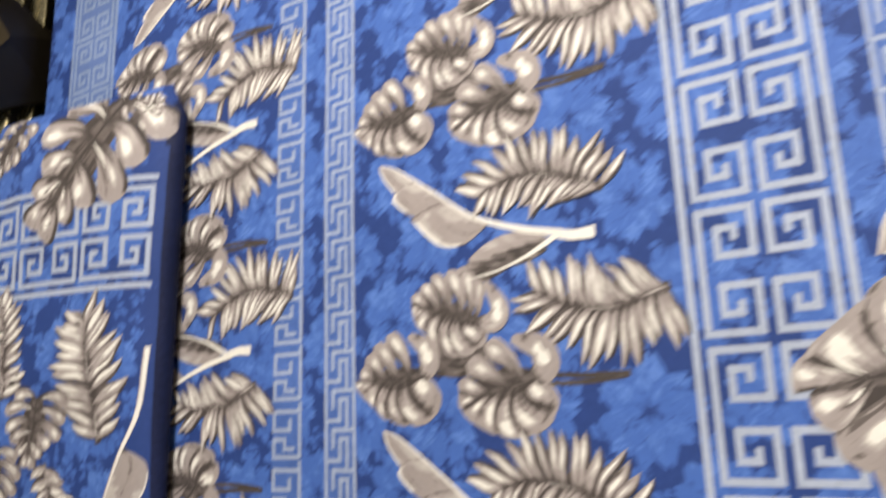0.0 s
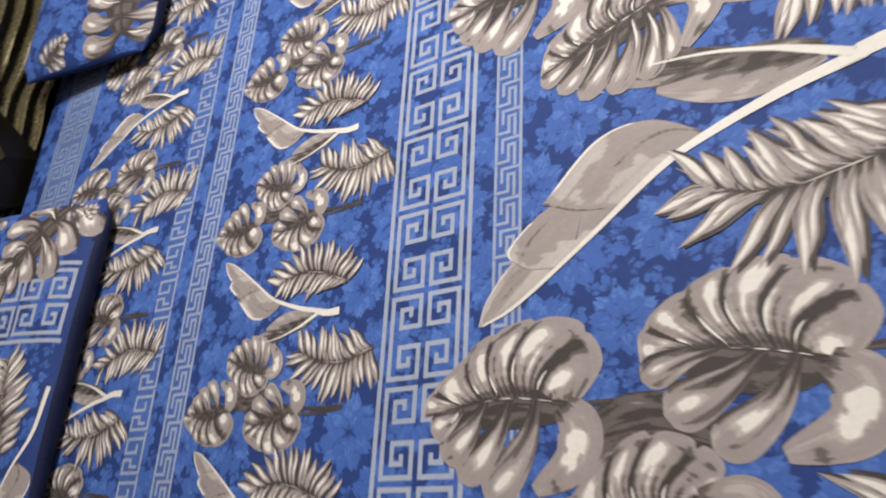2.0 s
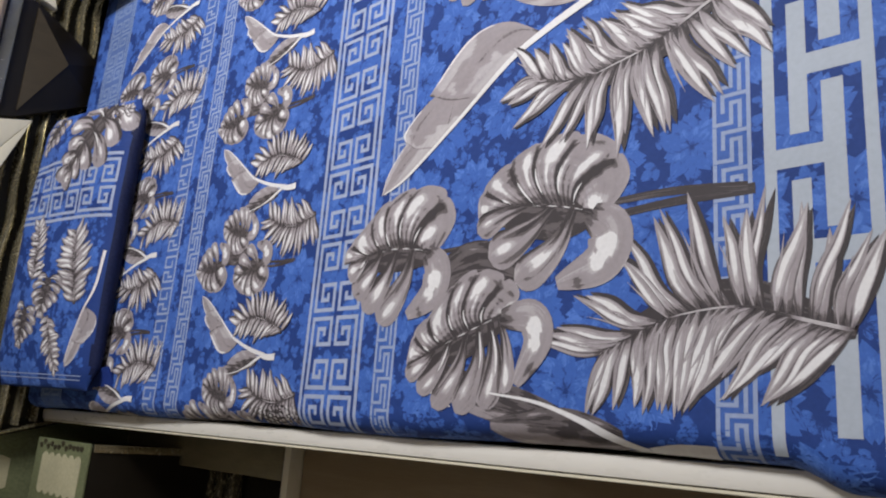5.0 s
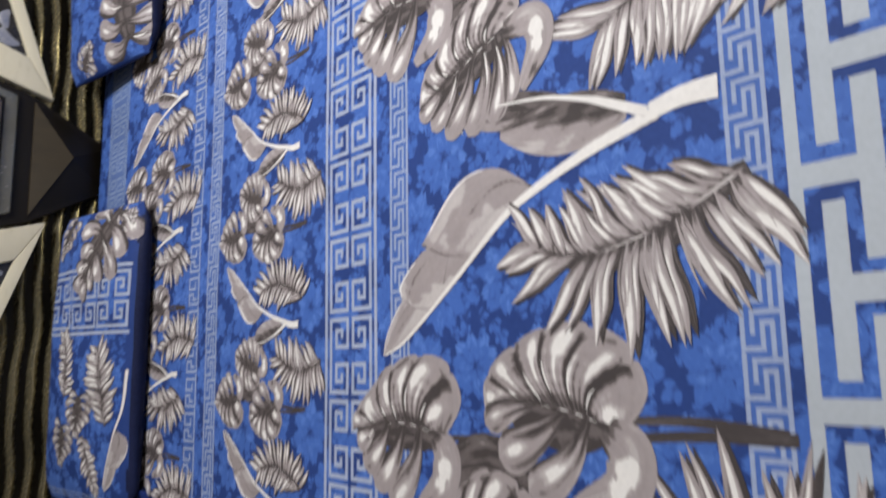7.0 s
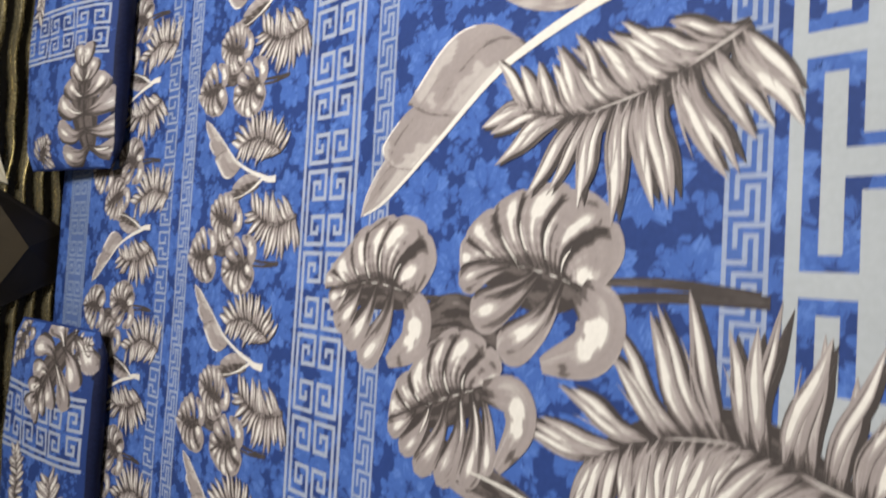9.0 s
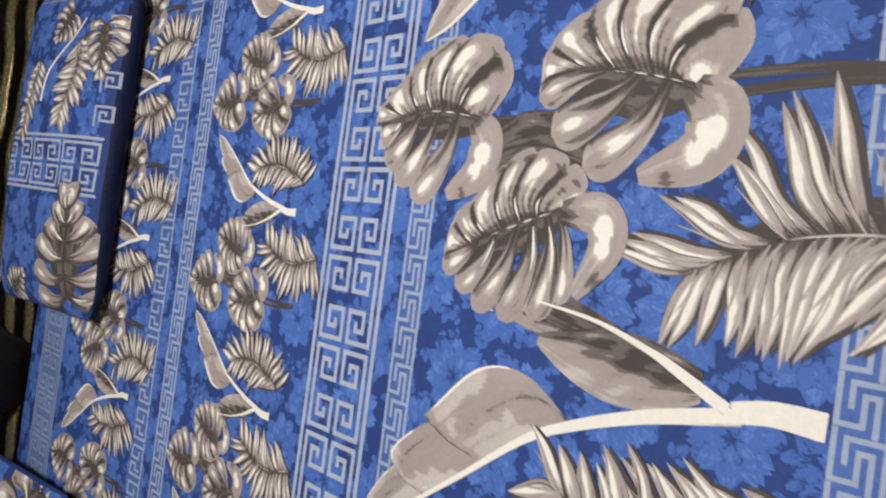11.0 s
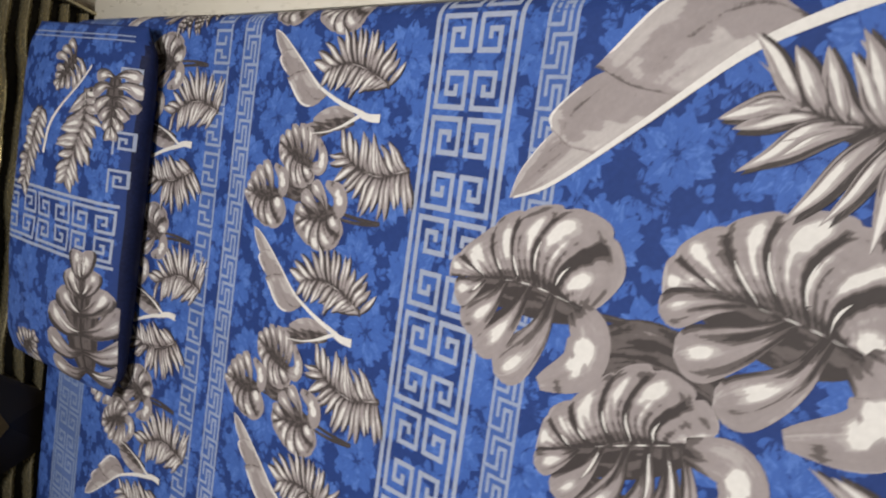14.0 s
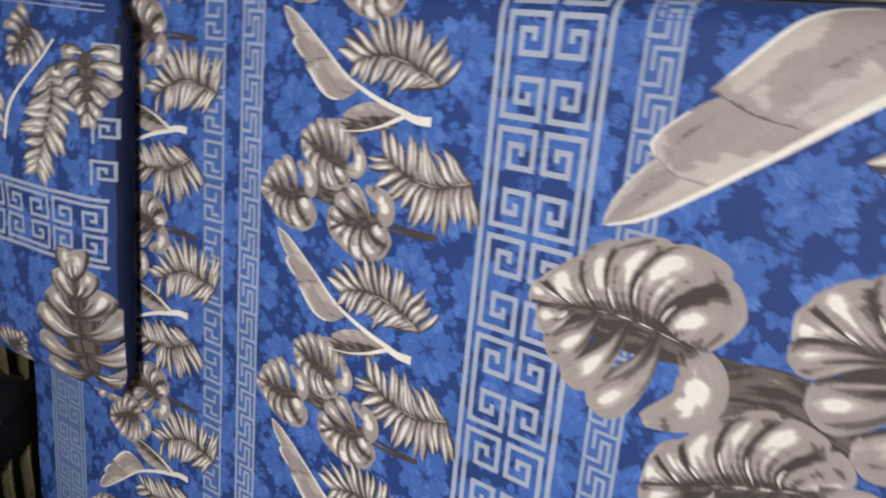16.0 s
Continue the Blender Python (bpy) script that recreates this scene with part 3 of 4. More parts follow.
def foliage(place, surface, parent, seed, fine, level, words):
    """One spray of the repeating print: forked stalk, torn leaf, split leaves and two fronds, measured from the stalk's end."""
    rng = random.Random(seed)
    made = []

    def lay(name, build, h):
        pr = Print(place)
        build(pr, level + h)
        made.append(pr.lay(name, surface, INK, parent))
    lay("printed_stalk", lambda p, h: (stalk(p, [(-0.405, 0.256), (-0.22, 0.262), (-0.05, 0.276), (0.060, 0.278)], 0.0035, 0.0062, 0.085, h),
                                       stalk(p, [(-0.15, 0.287), (-0.04, 0.290), (0.052, 0.281)], 0.004, 0.0060, 0.09, h + 0.0001)), 0.0)
    lay("printed_frond", lambda p, h: fern(p, [(0.150, 0.122), (0.10, 0.136), (0.05, 0.151), (0.0, 0.150), (-0.055, 0.138), (-0.125, 0.105)], 0.118, 0.108, rng, h, fine, 22 if fine else 15,
                                           (98, 86, 74, 58, 30), (62, 64, 68, 68, 42)), 0.0005)
    lay("printed_frond", lambda p, h: fern(p, [(0.034, -0.088), (-0.019, -0.114), (-0.061, -0.132), (-0.108, -0.143), (-0.160, -0.150), (-0.235, -0.134)], 0.096, 0.112, rng, h, fine, 20 if fine else 15,
                                           (42, 58, 66, 62, 34), (116, 98, 80, 54, 26)), 0.0023)
    lay("printed_dark_leaf", lambda p, h: (
        p.strip(curve([(-0.165, 0.026), (-0.240, 0.040), (-0.330, 0.062), (-0.420, 0.094)]), lambda u: 0.026 * math.sin(math.pi * (0.05 + 0.90 * u)) ** 0.6,
                lambda u, w: grey(0.11 + 0.26 * ease(0.2, 0.9, w) * u + 0.05 * math.sin(30 * u + 4 * w)), 20, 8, h),
        p.strip(curve([(-0.350, 0.038), (-0.385, 0.058), (-0.420, 0.092)]), lambda u: 0.0035 * math.sin(math.pi * (0.05 + 0.9 * u)), lambda u, w: grey(0.62), 10, 2, h + 0.0003),
        p.strip(curve([(-0.095, 0.006), (-0.155, 0.006), (-0.215, 0.009), (-0.282, 0.018)]), lambda u: 0.036 * math.sin(math.pi * (0.10 + 0.87 * u)) ** 0.8,
                lambda u, w: grey(0.13 + 0.24 * ease(-0.3, 0.7, w + 0.9 * u - 0.4) + 0.04 * math.sin(24 * u - 5 * w)), 20, 10, h + 0.0002)), 0.0010)
    lay("printed_dark_leaf", lambda p, h: p.strip(curve([(-0.390, 0.205), (-0.35, 0.226), (-0.300, 0.228), (-0.235, 0.205)]),
        lambda u: 0.036 * math.sin(math.pi * (0.08 + 0.86 * u)) ** 0.6, lambda u, w: grey(0.12 + 0.03 * math.sin(22 * u + 5 * w)), 16, 6, h), 0.0004)
    for (rib, edge, lower, basal, half), h, body in ((LEAF_LARGE, 0.0008, 0.046), (LEAF_SMALL, 0.0014, 0.036), (LEAF_LOW, 0.0018, 0.034)):
        lay("printed_split_leaf", lambda p, h: (split_leaf(p, rib, edge, lower, rng, h, fine, body), crescent(p, basal, half, h + 0.0006)), h)
    lay("printed_torn_leaf", lambda p, h: banana_leaf(p, BANANA, TORN, h, rng, fine), 0.0013)
    lay("printed_forked_stalk", lambda p, h: (stalk(p, BANANA, 0.0080, 0.0012, 0.74, h, 28), stalk(p, FORK, 0.0062, 0.001, 0.70, h + 0.0002, 18), stalk(p, [(-0.066, -0.009), (-0.03, -0.002), (0.011, -0.003)], 0.0095, 0.0120, 0.78, h + 0.0004, 6)), 0.0020)
    for ob in made:
        tagged(ob, words)
    return made


def petal(pr, x, y, angle, length, half, tone, h, n=5, notch=0.0):
    """Small printed petal or leaf with a ragged round end."""
    c, s = math.cos(angle), math.sin(angle)

    def point(u, w):
        k = half * math.sin(math.pi * (0.12 + 0.80 * u)) ** 0.7 * w
        a = length * u * (1 - notch * math.cos(w * 7.5) * u)
        return x + c * a - s * k, y + s * a + c * k
    pr.patch(point, lambda u, w: (tone * (0.40 + 0.60 * ease(0.0, 0.6, u)) - 0.20 * abs(w) ** 3,), n - 1, 4, h)


def damask(name, surface, parent, x0, x1, y0, y1, seed):
    """Tone-on-tone ground of peonies among lobed leaves."""
    rng, pr = random.Random(seed), Print()
    pr.grain = 1.4
    blooms, row, y = [], 0, y0
    while y < y1:
        x = x0 + (0.055 if row % 2 else 0.0)
        while x < x1:
            blooms.append((x + rng.uniform(-0.010, 0.010), y + rng.uniform(-0.010, 0.010), rng.uniform(0.034, 0.047)))
            x += 0.112
        y, row = y + 0.094, row + 1
    for bx, by, r in blooms:
        turn = rng.uniform(0, 6.28)
        for ring, (count, reach) in enumerate(((10, 1.0), (8, 0.72), (6, 0.42))):
            for k in range(count):
                a = turn + ring * 0.4 + 6.283 * k / count + rng.uniform(-0.12, 0.12)
                ln = r * reach * rng.uniform(0.86, 1.10)
                petal(pr, bx + r * 0.08 * math.cos(a), by + r * 0.08 * math.sin(a), a, ln, ln * 0.36, rng.uniform(0.46, 0.74), 0.0002 + 0.00004 * ring, 5, 0.07)
    near = {}
    for bloom in blooms:
        for i in (-1, 0, 1):
            for j in (-1, 0, 1):
                near.setdefault((int(bloom[0] // 0.1) + i, int(bloom[1] // 0.1) + j), []).append(bloom)
    step = 0.0265
    for i in range(int((x1 - x0) / step)):
        for j in range(int((y1 - y0) / step)):
            x, y = x0 + (i + rng.uniform(0.1, 0.9)) * step, y0 + (j + rng.uniform(0.1, 0.9)) * step
            if any((x - bx) ** 2 + (y - by) ** 2 < (r * 0.92) ** 2 for bx, by, r in near.get((int(x // 0.1), int(y // 0.1)), ())):
                continue
            a, size, tone = rng.uniform(0, 6.28), rng.uniform(0.016, 0.025), rng.uniform(0.36, 0.60)
            for turn, part_size in ((0.0, 1.0), (0.95, 0.72), (-0.95, 0.72)):
                petal(pr, x, y, a + turn, size * part_size, size * part_size * 0.34, tone, 0.0001, 4, 0.05)
    ob = pr.lay(name, surface, DAMASK_INK, parent, "tone-on-tone blue flower print")
    return tagged(ob, kind="stuff")


# ---- mattress, sheet and its print ----
def build_sheet():
    nx, ny = 236, 400
    xs = [HEAD_X - 0.09 + (FOOT_X - HEAD_X + 0.20) * i / nx for i in range(nx + 1)]
    ys = [NEAR_Y - 0.10 + (FAR_Y - NEAR_Y + 0.20) * j / ny for j in range(ny + 1)]
    verts = [sheet_surface(x, y) for x in xs for y in ys]
    faces = [(i * (ny + 1) + j, (i + 1) * (ny + 1) + j, (i + 1) * (ny + 1) + j + 1, i * (ny + 1) + j + 1) for i in range(nx) for j in range(ny)]
    me = bpy.data.meshes.new("bed_sheet")
    me.from_pydata(verts, [], faces)
    me.materials.append(DAMASK)
    me.shade_smooth()
    return tagged(new("bed_sheet", me), "royal blue cotton bed sheet printed with grey leaves and key bands", "bed sheet")


mattress = mesh_object("mattress", box(HEAD_X - 0.012, FOOT_X + 0.02, NEAR_Y - 0.018, FAR_Y + 0.018, 0.34, 0.535, 0.03), TICKING)
tagged(mattress, "thick mattress hidden under a blue printed sheet", "mattress")
sheet = build_sheet()

SPIRAL = [(0, -0.9), (0, 6), (6, 6), (6, 1), (2, 1), (2, 4), (4, 4), (4, 3)]


def key_spiral(pr, x, y, w, hgt, thick, flip_x, flip_y, h):
    t = thick / 2
    for k, ((ax, ay), (bx, by)) in enumerate(zip(SPIRAL, SPIRAL[1:])):
        ax, bx = [(6 - q if flip_x else q) / 6 * w + x for q in (ax, bx)]
        ay, by = [(6 - q if flip_y else q) / 6 * hgt + y for q in (ay, by)]
        pr.bar(min(ax, bx) - t, min(ay, by) - t, max(ax, bx) + t, max(ay, by) + t, h + 0.00004 * (k % 2))


def double_key_band(x0, x1, y0, y1, step, surface, parent, place=lambda x, y: (x, y), h=0.0006, mat=KEY_GREY):
    """Two columns of paired square spirals between two lines."""
    pr = Print(place)
    w = x1 - x0
    for a, b in ((0.0, 0.050), (0.950, 1.0)):
        pr.bar(x0 + w * a, y0, x0 + w * b, y1, h)
    y = y0
    while y < y1 - 0.3 * step:
        for row in (0, 1):
            for col in (0, 1):
                key_spiral(pr, x0 + w * (0.118 + 0.434 * col), y + step * (0.058 + 0.486 * row), w * 0.330, step * 0.400, w * 0.048, col == 1, row == 0, h)
        y += step
    return pr.lay("key_band", surface, mat, parent, "grey-blue double key band")


MEANDER = ([(1, 0.0), (1, 1.0), (0.25, 1.0), (0.25, 0.58)], [(0, 1.12), (0, 0.24), (0.5, 0.24), (0.5, 0.78), (0.75, 0.78), (0.75, 0.12)])
HOOKS = ([(1, 0.06), (1, 0.94)], [(0.93, 0.82), (0, 0.82), (0, 0.50), (0.62, 0.50), (0.62, 0.66)], [(0.95, 0.04), (0, 0.04), (0, 0.34), (0.42, 0.34), (0.42, 0.18), (0.74, 0.18)])


def thin_key_band(x0, x1, y0, y1, step, surface, parent, shape, h=0.0006):
    pr = Print()
    w, t = x1 - x0, (x1 - x0) * 0.108
    y = y0
    while y < y1:
        for hook in shape:
            for k, ((ax, ay), (bx, by)) in enumerate(zip(hook, hook[1:])):
                xa, xb, ya, yb = x0 + t / 2 + (w - t) * min(ax, bx), x0 + t / 2 + (w - t) * max(ax, bx), y + step * min(ay, by), y + step * max(ay, by)
                pr.bar(xa - t / 2, ya - t / 2, xb + t / 2, yb + t / 2, h + 0.00004 * (k % 2))
        y += step
    return pr.lay("thin_key_band", surface, KEY_PALE, parent, "narrow pale key band")


def large_key(x0, y0, y1, step, surface, parent, h=0.0005):
    """Interlocked T shapes between two lines."""
    pr = Print()
    for xa, xb in ((x0, x0 + 0.0125), (x0 + 0.0975, x0 + 0.110)):
        pr.bar(xa, y0 - 0.1, xb, y1, h)
    y = y0
    while y < y1:
        pr.bar(x0 + 0.0125, y - 0.011, x0 + 0.059, y + 0.011, h)
        pr.bar(x0 + 0.059, y - 0.078, x0 + 0.080, y + 0.078, h)
        m = y + step / 2
        pr.bar(x0 + 0.027, m - 0.076, x0 + 0.046, m + 0.076, h)
        pr.bar(x0 + 0.046, m - 0.012, x0 + 0.0975, m + 0.012, h)
        y += step
    return pr.lay("large_key_band", surface, BIG_GREY, parent, "wide pale grey key border")


def ground_strip(x0, x1, y0, y1, surface, parent, mat):
    pr = Print()
    pr.patch(lambda u, w: (x0 + (x1 - x0) * (w + 1) / 2, y0 + (y1 - y0) * u), lambda u, w: (0,), 320, 10, 0.0003)
    return pr.lay("band_ground", surface, mat, parent, "lighter blue strip behind the key band")


Y0, Y1 = NEAR_Y - 0.06, FAR_Y + 0.06
double_key_band(0.0, 0.140, 0.665 - 0.1255 * 6, Y1, 0.1255, sheet_surface, sheet)
for xa, xb, start, st, shape in ((0.173, 0.215, 0.612 - 0.046 * 14, 0.046, MEANDER), (0.696, 0.739, 0.595 - 0.0438 * 15, 0.0438, MEANDER),
                                 (-0.520, -0.474, 0.816 - 0.0697 * 12, 0.0697, HOOKS), (-0.438, -0.391, 0.768 - 0.0455 * 18, 0.0455, MEANDER)):
    thin_key_band(xa, xb, start, Y1, st, sheet_surface, sheet, shape)
    ground_strip(xa, xb, Y0, Y1, sheet_surface, sheet, TINT_BLUE)
ground_strip(-0.995, -0.875, Y0, Y1, sheet_surface, sheet, HEAD_BLUE)
double_key_band(-0.995, -0.875, 0.880 - 0.097 * 9, Y1, 0.097, sheet_surface, sheet, mat=HEAD_GREY)
large_key(0.752, 0.289 - 0.202, Y1, 0.202, sheet_surface, sheet)
damask("damask_print", sheet_surface, sheet, HEAD_X - 0.05, FOOT_X + 0.06, Y0 + 0.005, Y1 - 0.005, 71)

for k in range(-1, 4):
    oy = 0.600 + 0.615 * k
    if k < 3:
        foliage(lambda x, y, oy=oy: (0.682 + x, oy + y), sheet_surface, sheet, 10, 1, 0.0010, "taupe and white printed tropical foliage")
for k in range(-1, 6):
    oy = 0.406 + 0.3118 * k
    foliage(lambda x, y, oy=oy: (-0.088 + 0.5 * x, oy - 0.5 * y), sheet_surface, sheet, 20, 0, 0.0010, "small printed grey leaf spray")
    oy = 0.327 + 0.3135 * k
    foliage(lambda x, y, oy=oy: (-0.565 + 0.5 * x, oy + 0.5 * y), sheet_surface, sheet, 30, 0, 0.0010, "small printed grey leaf spray")


# ---- pillows ----
PILLOW_W, PILLOW_L = 0.425, 0.70


def bulge(q):
    return math.sqrt(max(0.0, 1 - abs(q) ** 3.6))


def pillow_point(a, b, top, h=0.0):
    """a from the headboard to the front, b from the patterned end, both in metres."""
    qa, qb = 2 * a / PILLOW_W - 1, 2 * b / PILLOW_L - 1
    f = bulge(qa) * bulge(qb)
    sag = noise.noise((a * 6, b * 5, 2.0)) * 0.010 * f + noise.noise((a * 17, b * 13, 5.0)) * 0.003 * f
    pinch = 1 - 0.035 * (1 - qb * qb) * abs(qa) ** 3 - 0.13 * ease(0.84, 1.0, abs(qb)) * abs(qa) ** 2
    z = 0.030 + (0.040 * f + sag if top else -0.046 * f)
    x = PILLOW_W / 2 * (1 + qa * pinch)
    return Vector((x, b, z + (h if top else -h)))


def pillow_mesh():
    n, m = 40, 56
    qs = [PILLOW_W * (1 - math.cos(math.pi * i / n)) / 2 for i in range(n + 1)]
    rs = [PILLOW_L * (1 - math.cos(math.pi * j / m)) / 2 for j in range(m + 1)]
    verts = [pillow_point(a, b, True) for a in qs for b in rs] + [pillow_point(a, b, False) for a in qs for b in rs]
    k = (n + 1) * (m + 1)
    faces = []
    for i in range(n):
        for j in range(m):
            p = i * (m + 1) + j
            faces += [(p, p + m + 1, p + m + 2, p + 1), (k + p, k + p + 1, k + p + m + 2, k + p + m + 1)]
    me = bpy.data.meshes.new("pillow")
    me.from_pydata(verts, [], faces)
    bm = bmesh.new()
    bm.from_mesh(me)
    bmesh.ops.remove_doubles(bm, verts=bm.verts, dist=0.0004)
    bmesh.ops.recalc_face_normals(bm, faces=bm.faces)
    # Lower half and front edge take the darker navy as painted-in shade.
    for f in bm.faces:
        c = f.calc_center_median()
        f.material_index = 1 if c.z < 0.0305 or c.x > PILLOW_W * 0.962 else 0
    bm.to_mesh(me)
    bm.free()
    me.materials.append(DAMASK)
    me.materials.append(PILLOW_SHADE)
    me.shade_smooth()
    return me


def pillow(m, label, band, squares, prints):
    """A pillow with its key band (from, to), small key squares (across, along) and printed leaves."""
    ob = new("pillow", pillow_mesh())
    ob.matrix_basis = m
    tagged(ob, label, "pillow", "pillows at the headboard")
    top = lambda x, y, h: pillow_point(min(PILLOW_W - 0.004, max(0.004, x)), min(PILLOW_L - 0.004, max(0.004, y)), True, h)
    damask("damask_print", top, ob, 0.02, PILLOW_W - 0.030, 0.02, PILLOW_L - 0.02, 72)
    double_key_band(band[0], band[1], 0.02, PILLOW_W - 0.02, (PILLOW_W - 0.04) / 3, lambda x, y, h: top(y, x, h), ob, h=0.0009)
    for a, b in squares:
        small = Print()
        key_spiral(small, a, b, 0.040, 0.034, 0.005, False, False, 0.0009)
        small.lay("key_square", top, KEY_GREY, ob, "small key square")
    for name, build in prints:
        pr = Print()
        build(pr)
        pr.lay(name, top, INK, ob, "taupe and white printed foliage")
    hem = Print()
    for b in (0.668, 0.677):
        hem.bar(0.03, b, PILLOW_W - 0.03, b + 0.0025, 0.0009)
    hem.lay("hem_stitching", top, KEY_PALE, ob, "pale double hem stitching")
    return ob


def pillow_pose(y0, up, turn):
    """A pillow propped on the headboard with its leafy end at y0."""
    m = Matrix.Translation((-1.092, y0, 0.628))
    if not up:
        m = m @ Matrix.Diagonal((1, -1, 1, 1))
    return m @ pose(0, 0, 0, 0, 9.0, turn)


rng = random.Random(41)
pillow(pillow_pose(0.728, False, 0.8), "blue pillow with grey leaf and key print, against the headboard", (0.145, 0.305), ((0.335, 0.085),), (
    ("printed_split_leaf", lambda p: feather_leaf(p, (0.325, 0.020), (0.185, 0.205), 0.105, rng, 0.0016)),
    ("printed_split_leaf", lambda p: feather_leaf(p, (0.350, 0.060), (0.400, 0.020), 0.040, rng, 0.0014)),
    ("printed_split_leaf", lambda p: feather_leaf(p, (0.100, 0.020), (0.050, 0.110), 0.050, rng, 0.0014)),
    ("printed_frond", lambda p: fern(p, [(0.335, 0.510), (0.322, 0.450), (0.308, 0.395), (0.300, 0.350)], 0.064, 0.064, rng, 0.0012, 1, 12)),
    ("printed_frond", lambda p: fern(p, [(0.150, 0.450), (0.145, 0.400), (0.132, 0.350), (0.122, 0.310)], 0.046, 0.046, rng, 0.0012, 1, 11)),
    ("printed_frond", lambda p: fern(p, [(0.242, 0.535), (0.255, 0.580), (0.275, 0.620), (0.292, 0.652)], 0.036, 0.036, rng, 0.0012, 1, 10)),
    ("printed_split_leaf", lambda p: feather_leaf(p, (0.225, 0.450), (0.212, 0.540), 0.055, rng, 0.0014)),
    ("printed_split_leaf", lambda p: feather_leaf(p, (0.150, 0.520), (0.130, 0.610), 0.050, rng, 0.0014)),
    ("printed_torn_leaf", lambda p: banana_leaf(p, [(0.405, 0.390), (0.397, 0.470), (0.370, 0.528), (0.350, 0.580), (0.332, 0.640)],
                                                [(0.45, 0.80, [(0.380, 0.515), (0.410, 0.535), (0.408, 0.570), (0.385, 0.600)]), (0.74, 1.0, [(0.372, 0.590), (0.380, 0.605), (0.362, 0.635), (0.335, 0.652)])], 0.0013, rng, 1)),
    ("printed_stalk", lambda p: stalk(p, [(0.405, 0.385), (0.397, 0.470), (0.370, 0.528), (0.350, 0.580), (0.332, 0.640)], 0.0042, 0.001, 0.60, 0.0020)),
))
pillow(pillow_pose(1.088, True, -1.2) @ Matrix.Diagonal((1, 1, 1.15, 1)), "plump blue pillow with printed leaves beside the far rail", (0.250, 0.372), ((0.375, 0.400), (0.378, 0.470), (0.375, 0.585)), (
    ("printed_split_leaf", lambda p: feather_leaf(p, (0.350, 0.045), (0.325, 0.270), 0.112, rng, 0.0016)),
    ("printed_split_leaf", lambda p: feather_leaf(p, (0.110, 0.020), (0.180, 0.070), 0.040, rng, 0.0014)),
    ("printed_frond", lambda p: fern(p, [(0.275, 0.575), (0.285, 0.520), (0.272, 0.460), (0.258, 0.405)], 0.060, 0.060, rng, 0.0012, 1, 12)),
    ("printed_frond", lambda p: fern(p, [(0.150, 0.530), (0.130, 0.480), (0.108, 0.430), (0.088, 0.375)], 0.045, 0.045, rng, 0.0012, 1, 11)),
    ("printed_split_leaf", lambda p: feather_leaf(p, (0.362, 0.600), (0.368, 0.488), 0.062, rng, 0.0014)),
    ("printed_split_leaf", lambda p: feather_leaf(p, (0.225, 0.630), (0.180, 0.570), 0.055, rng, 0.0014)),
    ("printed_stalk", lambda p: stalk(p, [(0.166, 0.440), (0.203, 0.523), (0.288, 0.618)], 0.0042, 0.002, 0.60, 0.0020)),
))

flap = bmesh.new()
for i in range(15):
    u = i / 14
    for j, (y, z) in enumerate(((0.075, 0.600), (0.05, 0.588), (0.02, 0.5805), (-0.002, 0.571), (-0.014, 0.556))):
        flap.verts.new((-0.985 + 0.335 * u, y + 0.004 * math.sin(u * 7), z + 0.004 * math.sin(u * 5) - 0.014 * u))
flap.verts.ensure_lookup_table()
for i in range(14):
    for j in range(4):
        a = i * 5 + j
        flap.faces.new([flap.verts[q] for q in (a, a + 1, a + 6, a + 5)])
bmesh.ops.recalc_face_normals(flap, faces=flap.faces)
bmesh.ops.solidify(flap, geom=list(flap.faces), thickness=0.003)
case = mesh_object("pillowcase_flap", flap, PILLOW_BACK)
tagged(case, "loose navy blue open end of a pillowcase on the mattress", "pillowcase")


# ---- bed frame ----
bed = tagged(new("bed"), "off-white lacquered bed frame with low side rails", "bed")
part("side_rail", box(-1.135, 1.24, -0.048, -0.0215, 0.36, 0.520, 0.006), RAIL_WHITE, bed)
part("side_rail", box(-1.135, 1.24, 1.8155, 1.900, 0.36, 0.520, 0.006), RAIL_WHITE, bed)
part("foot_rail", box(1.165, 1.21, -0.021, 1.815, 0.36, 0.520, 0.006), RAIL_WHITE, bed)
part("edge_strip", box(-1.13, 1.235, -0.0525, -0.0485, 0.497, 0.516, 0.001), CREAM, bed, "thin yellowish edge strip")
part("base_board", box(-1.13, 1.16, -0.02, 1.80, 0.30, 0.338, 0.004), ESPRESSO, bed)
part("ledge", box(-1.10, -0.37, -0.135, -0.049, 0.255, 0.295, 0.006), OLIVE, bed, "low olive-brown ledge")
part("lower_panel", box(-1.12, 1.2, -0.0465, -0.03, 0.02, 0.358, 0.004), ESPRESSO, bed)
for k in range(7):
    part("rib", box(-1.02 + 0.05 * k, -0.99 + 0.05 * k, -0.27, -0.137, 0.17, 0.205, 0.010), BRONZE, bed, "short dark gold rib")
part("corner_post", box(-0.368, -0.345, -0.24, -0.049, 0.0, 0.295, 0.004), CREAM, bed, "cream upright post")
part("side_step", box(-0.343, 1.2, -0.34, -0.049, 0.20, 0.262, 0.005), TAN, bed, "tan wooden step along the bed")
part("step_plinth", box(-1.1, 1.19, -0.26, -0.049, 0.0, 0.165, 0.004), ESPRESSO, bed)
for x in (-1.0, 0.0, 1.1):
    for y in (0.1, 1.7):
        part("leg", box(x - 0.03, x + 0.03, y - 0.03, y + 0.03, 0.0, 0.30, 0.003), ESPRESSO, bed)


# ---- headboard ----
CENTRE = 0.887
board = tagged(new("headboard"), "ornate headboard with gold wavy ribs, tufted beige panel and cream frames", "headboard")


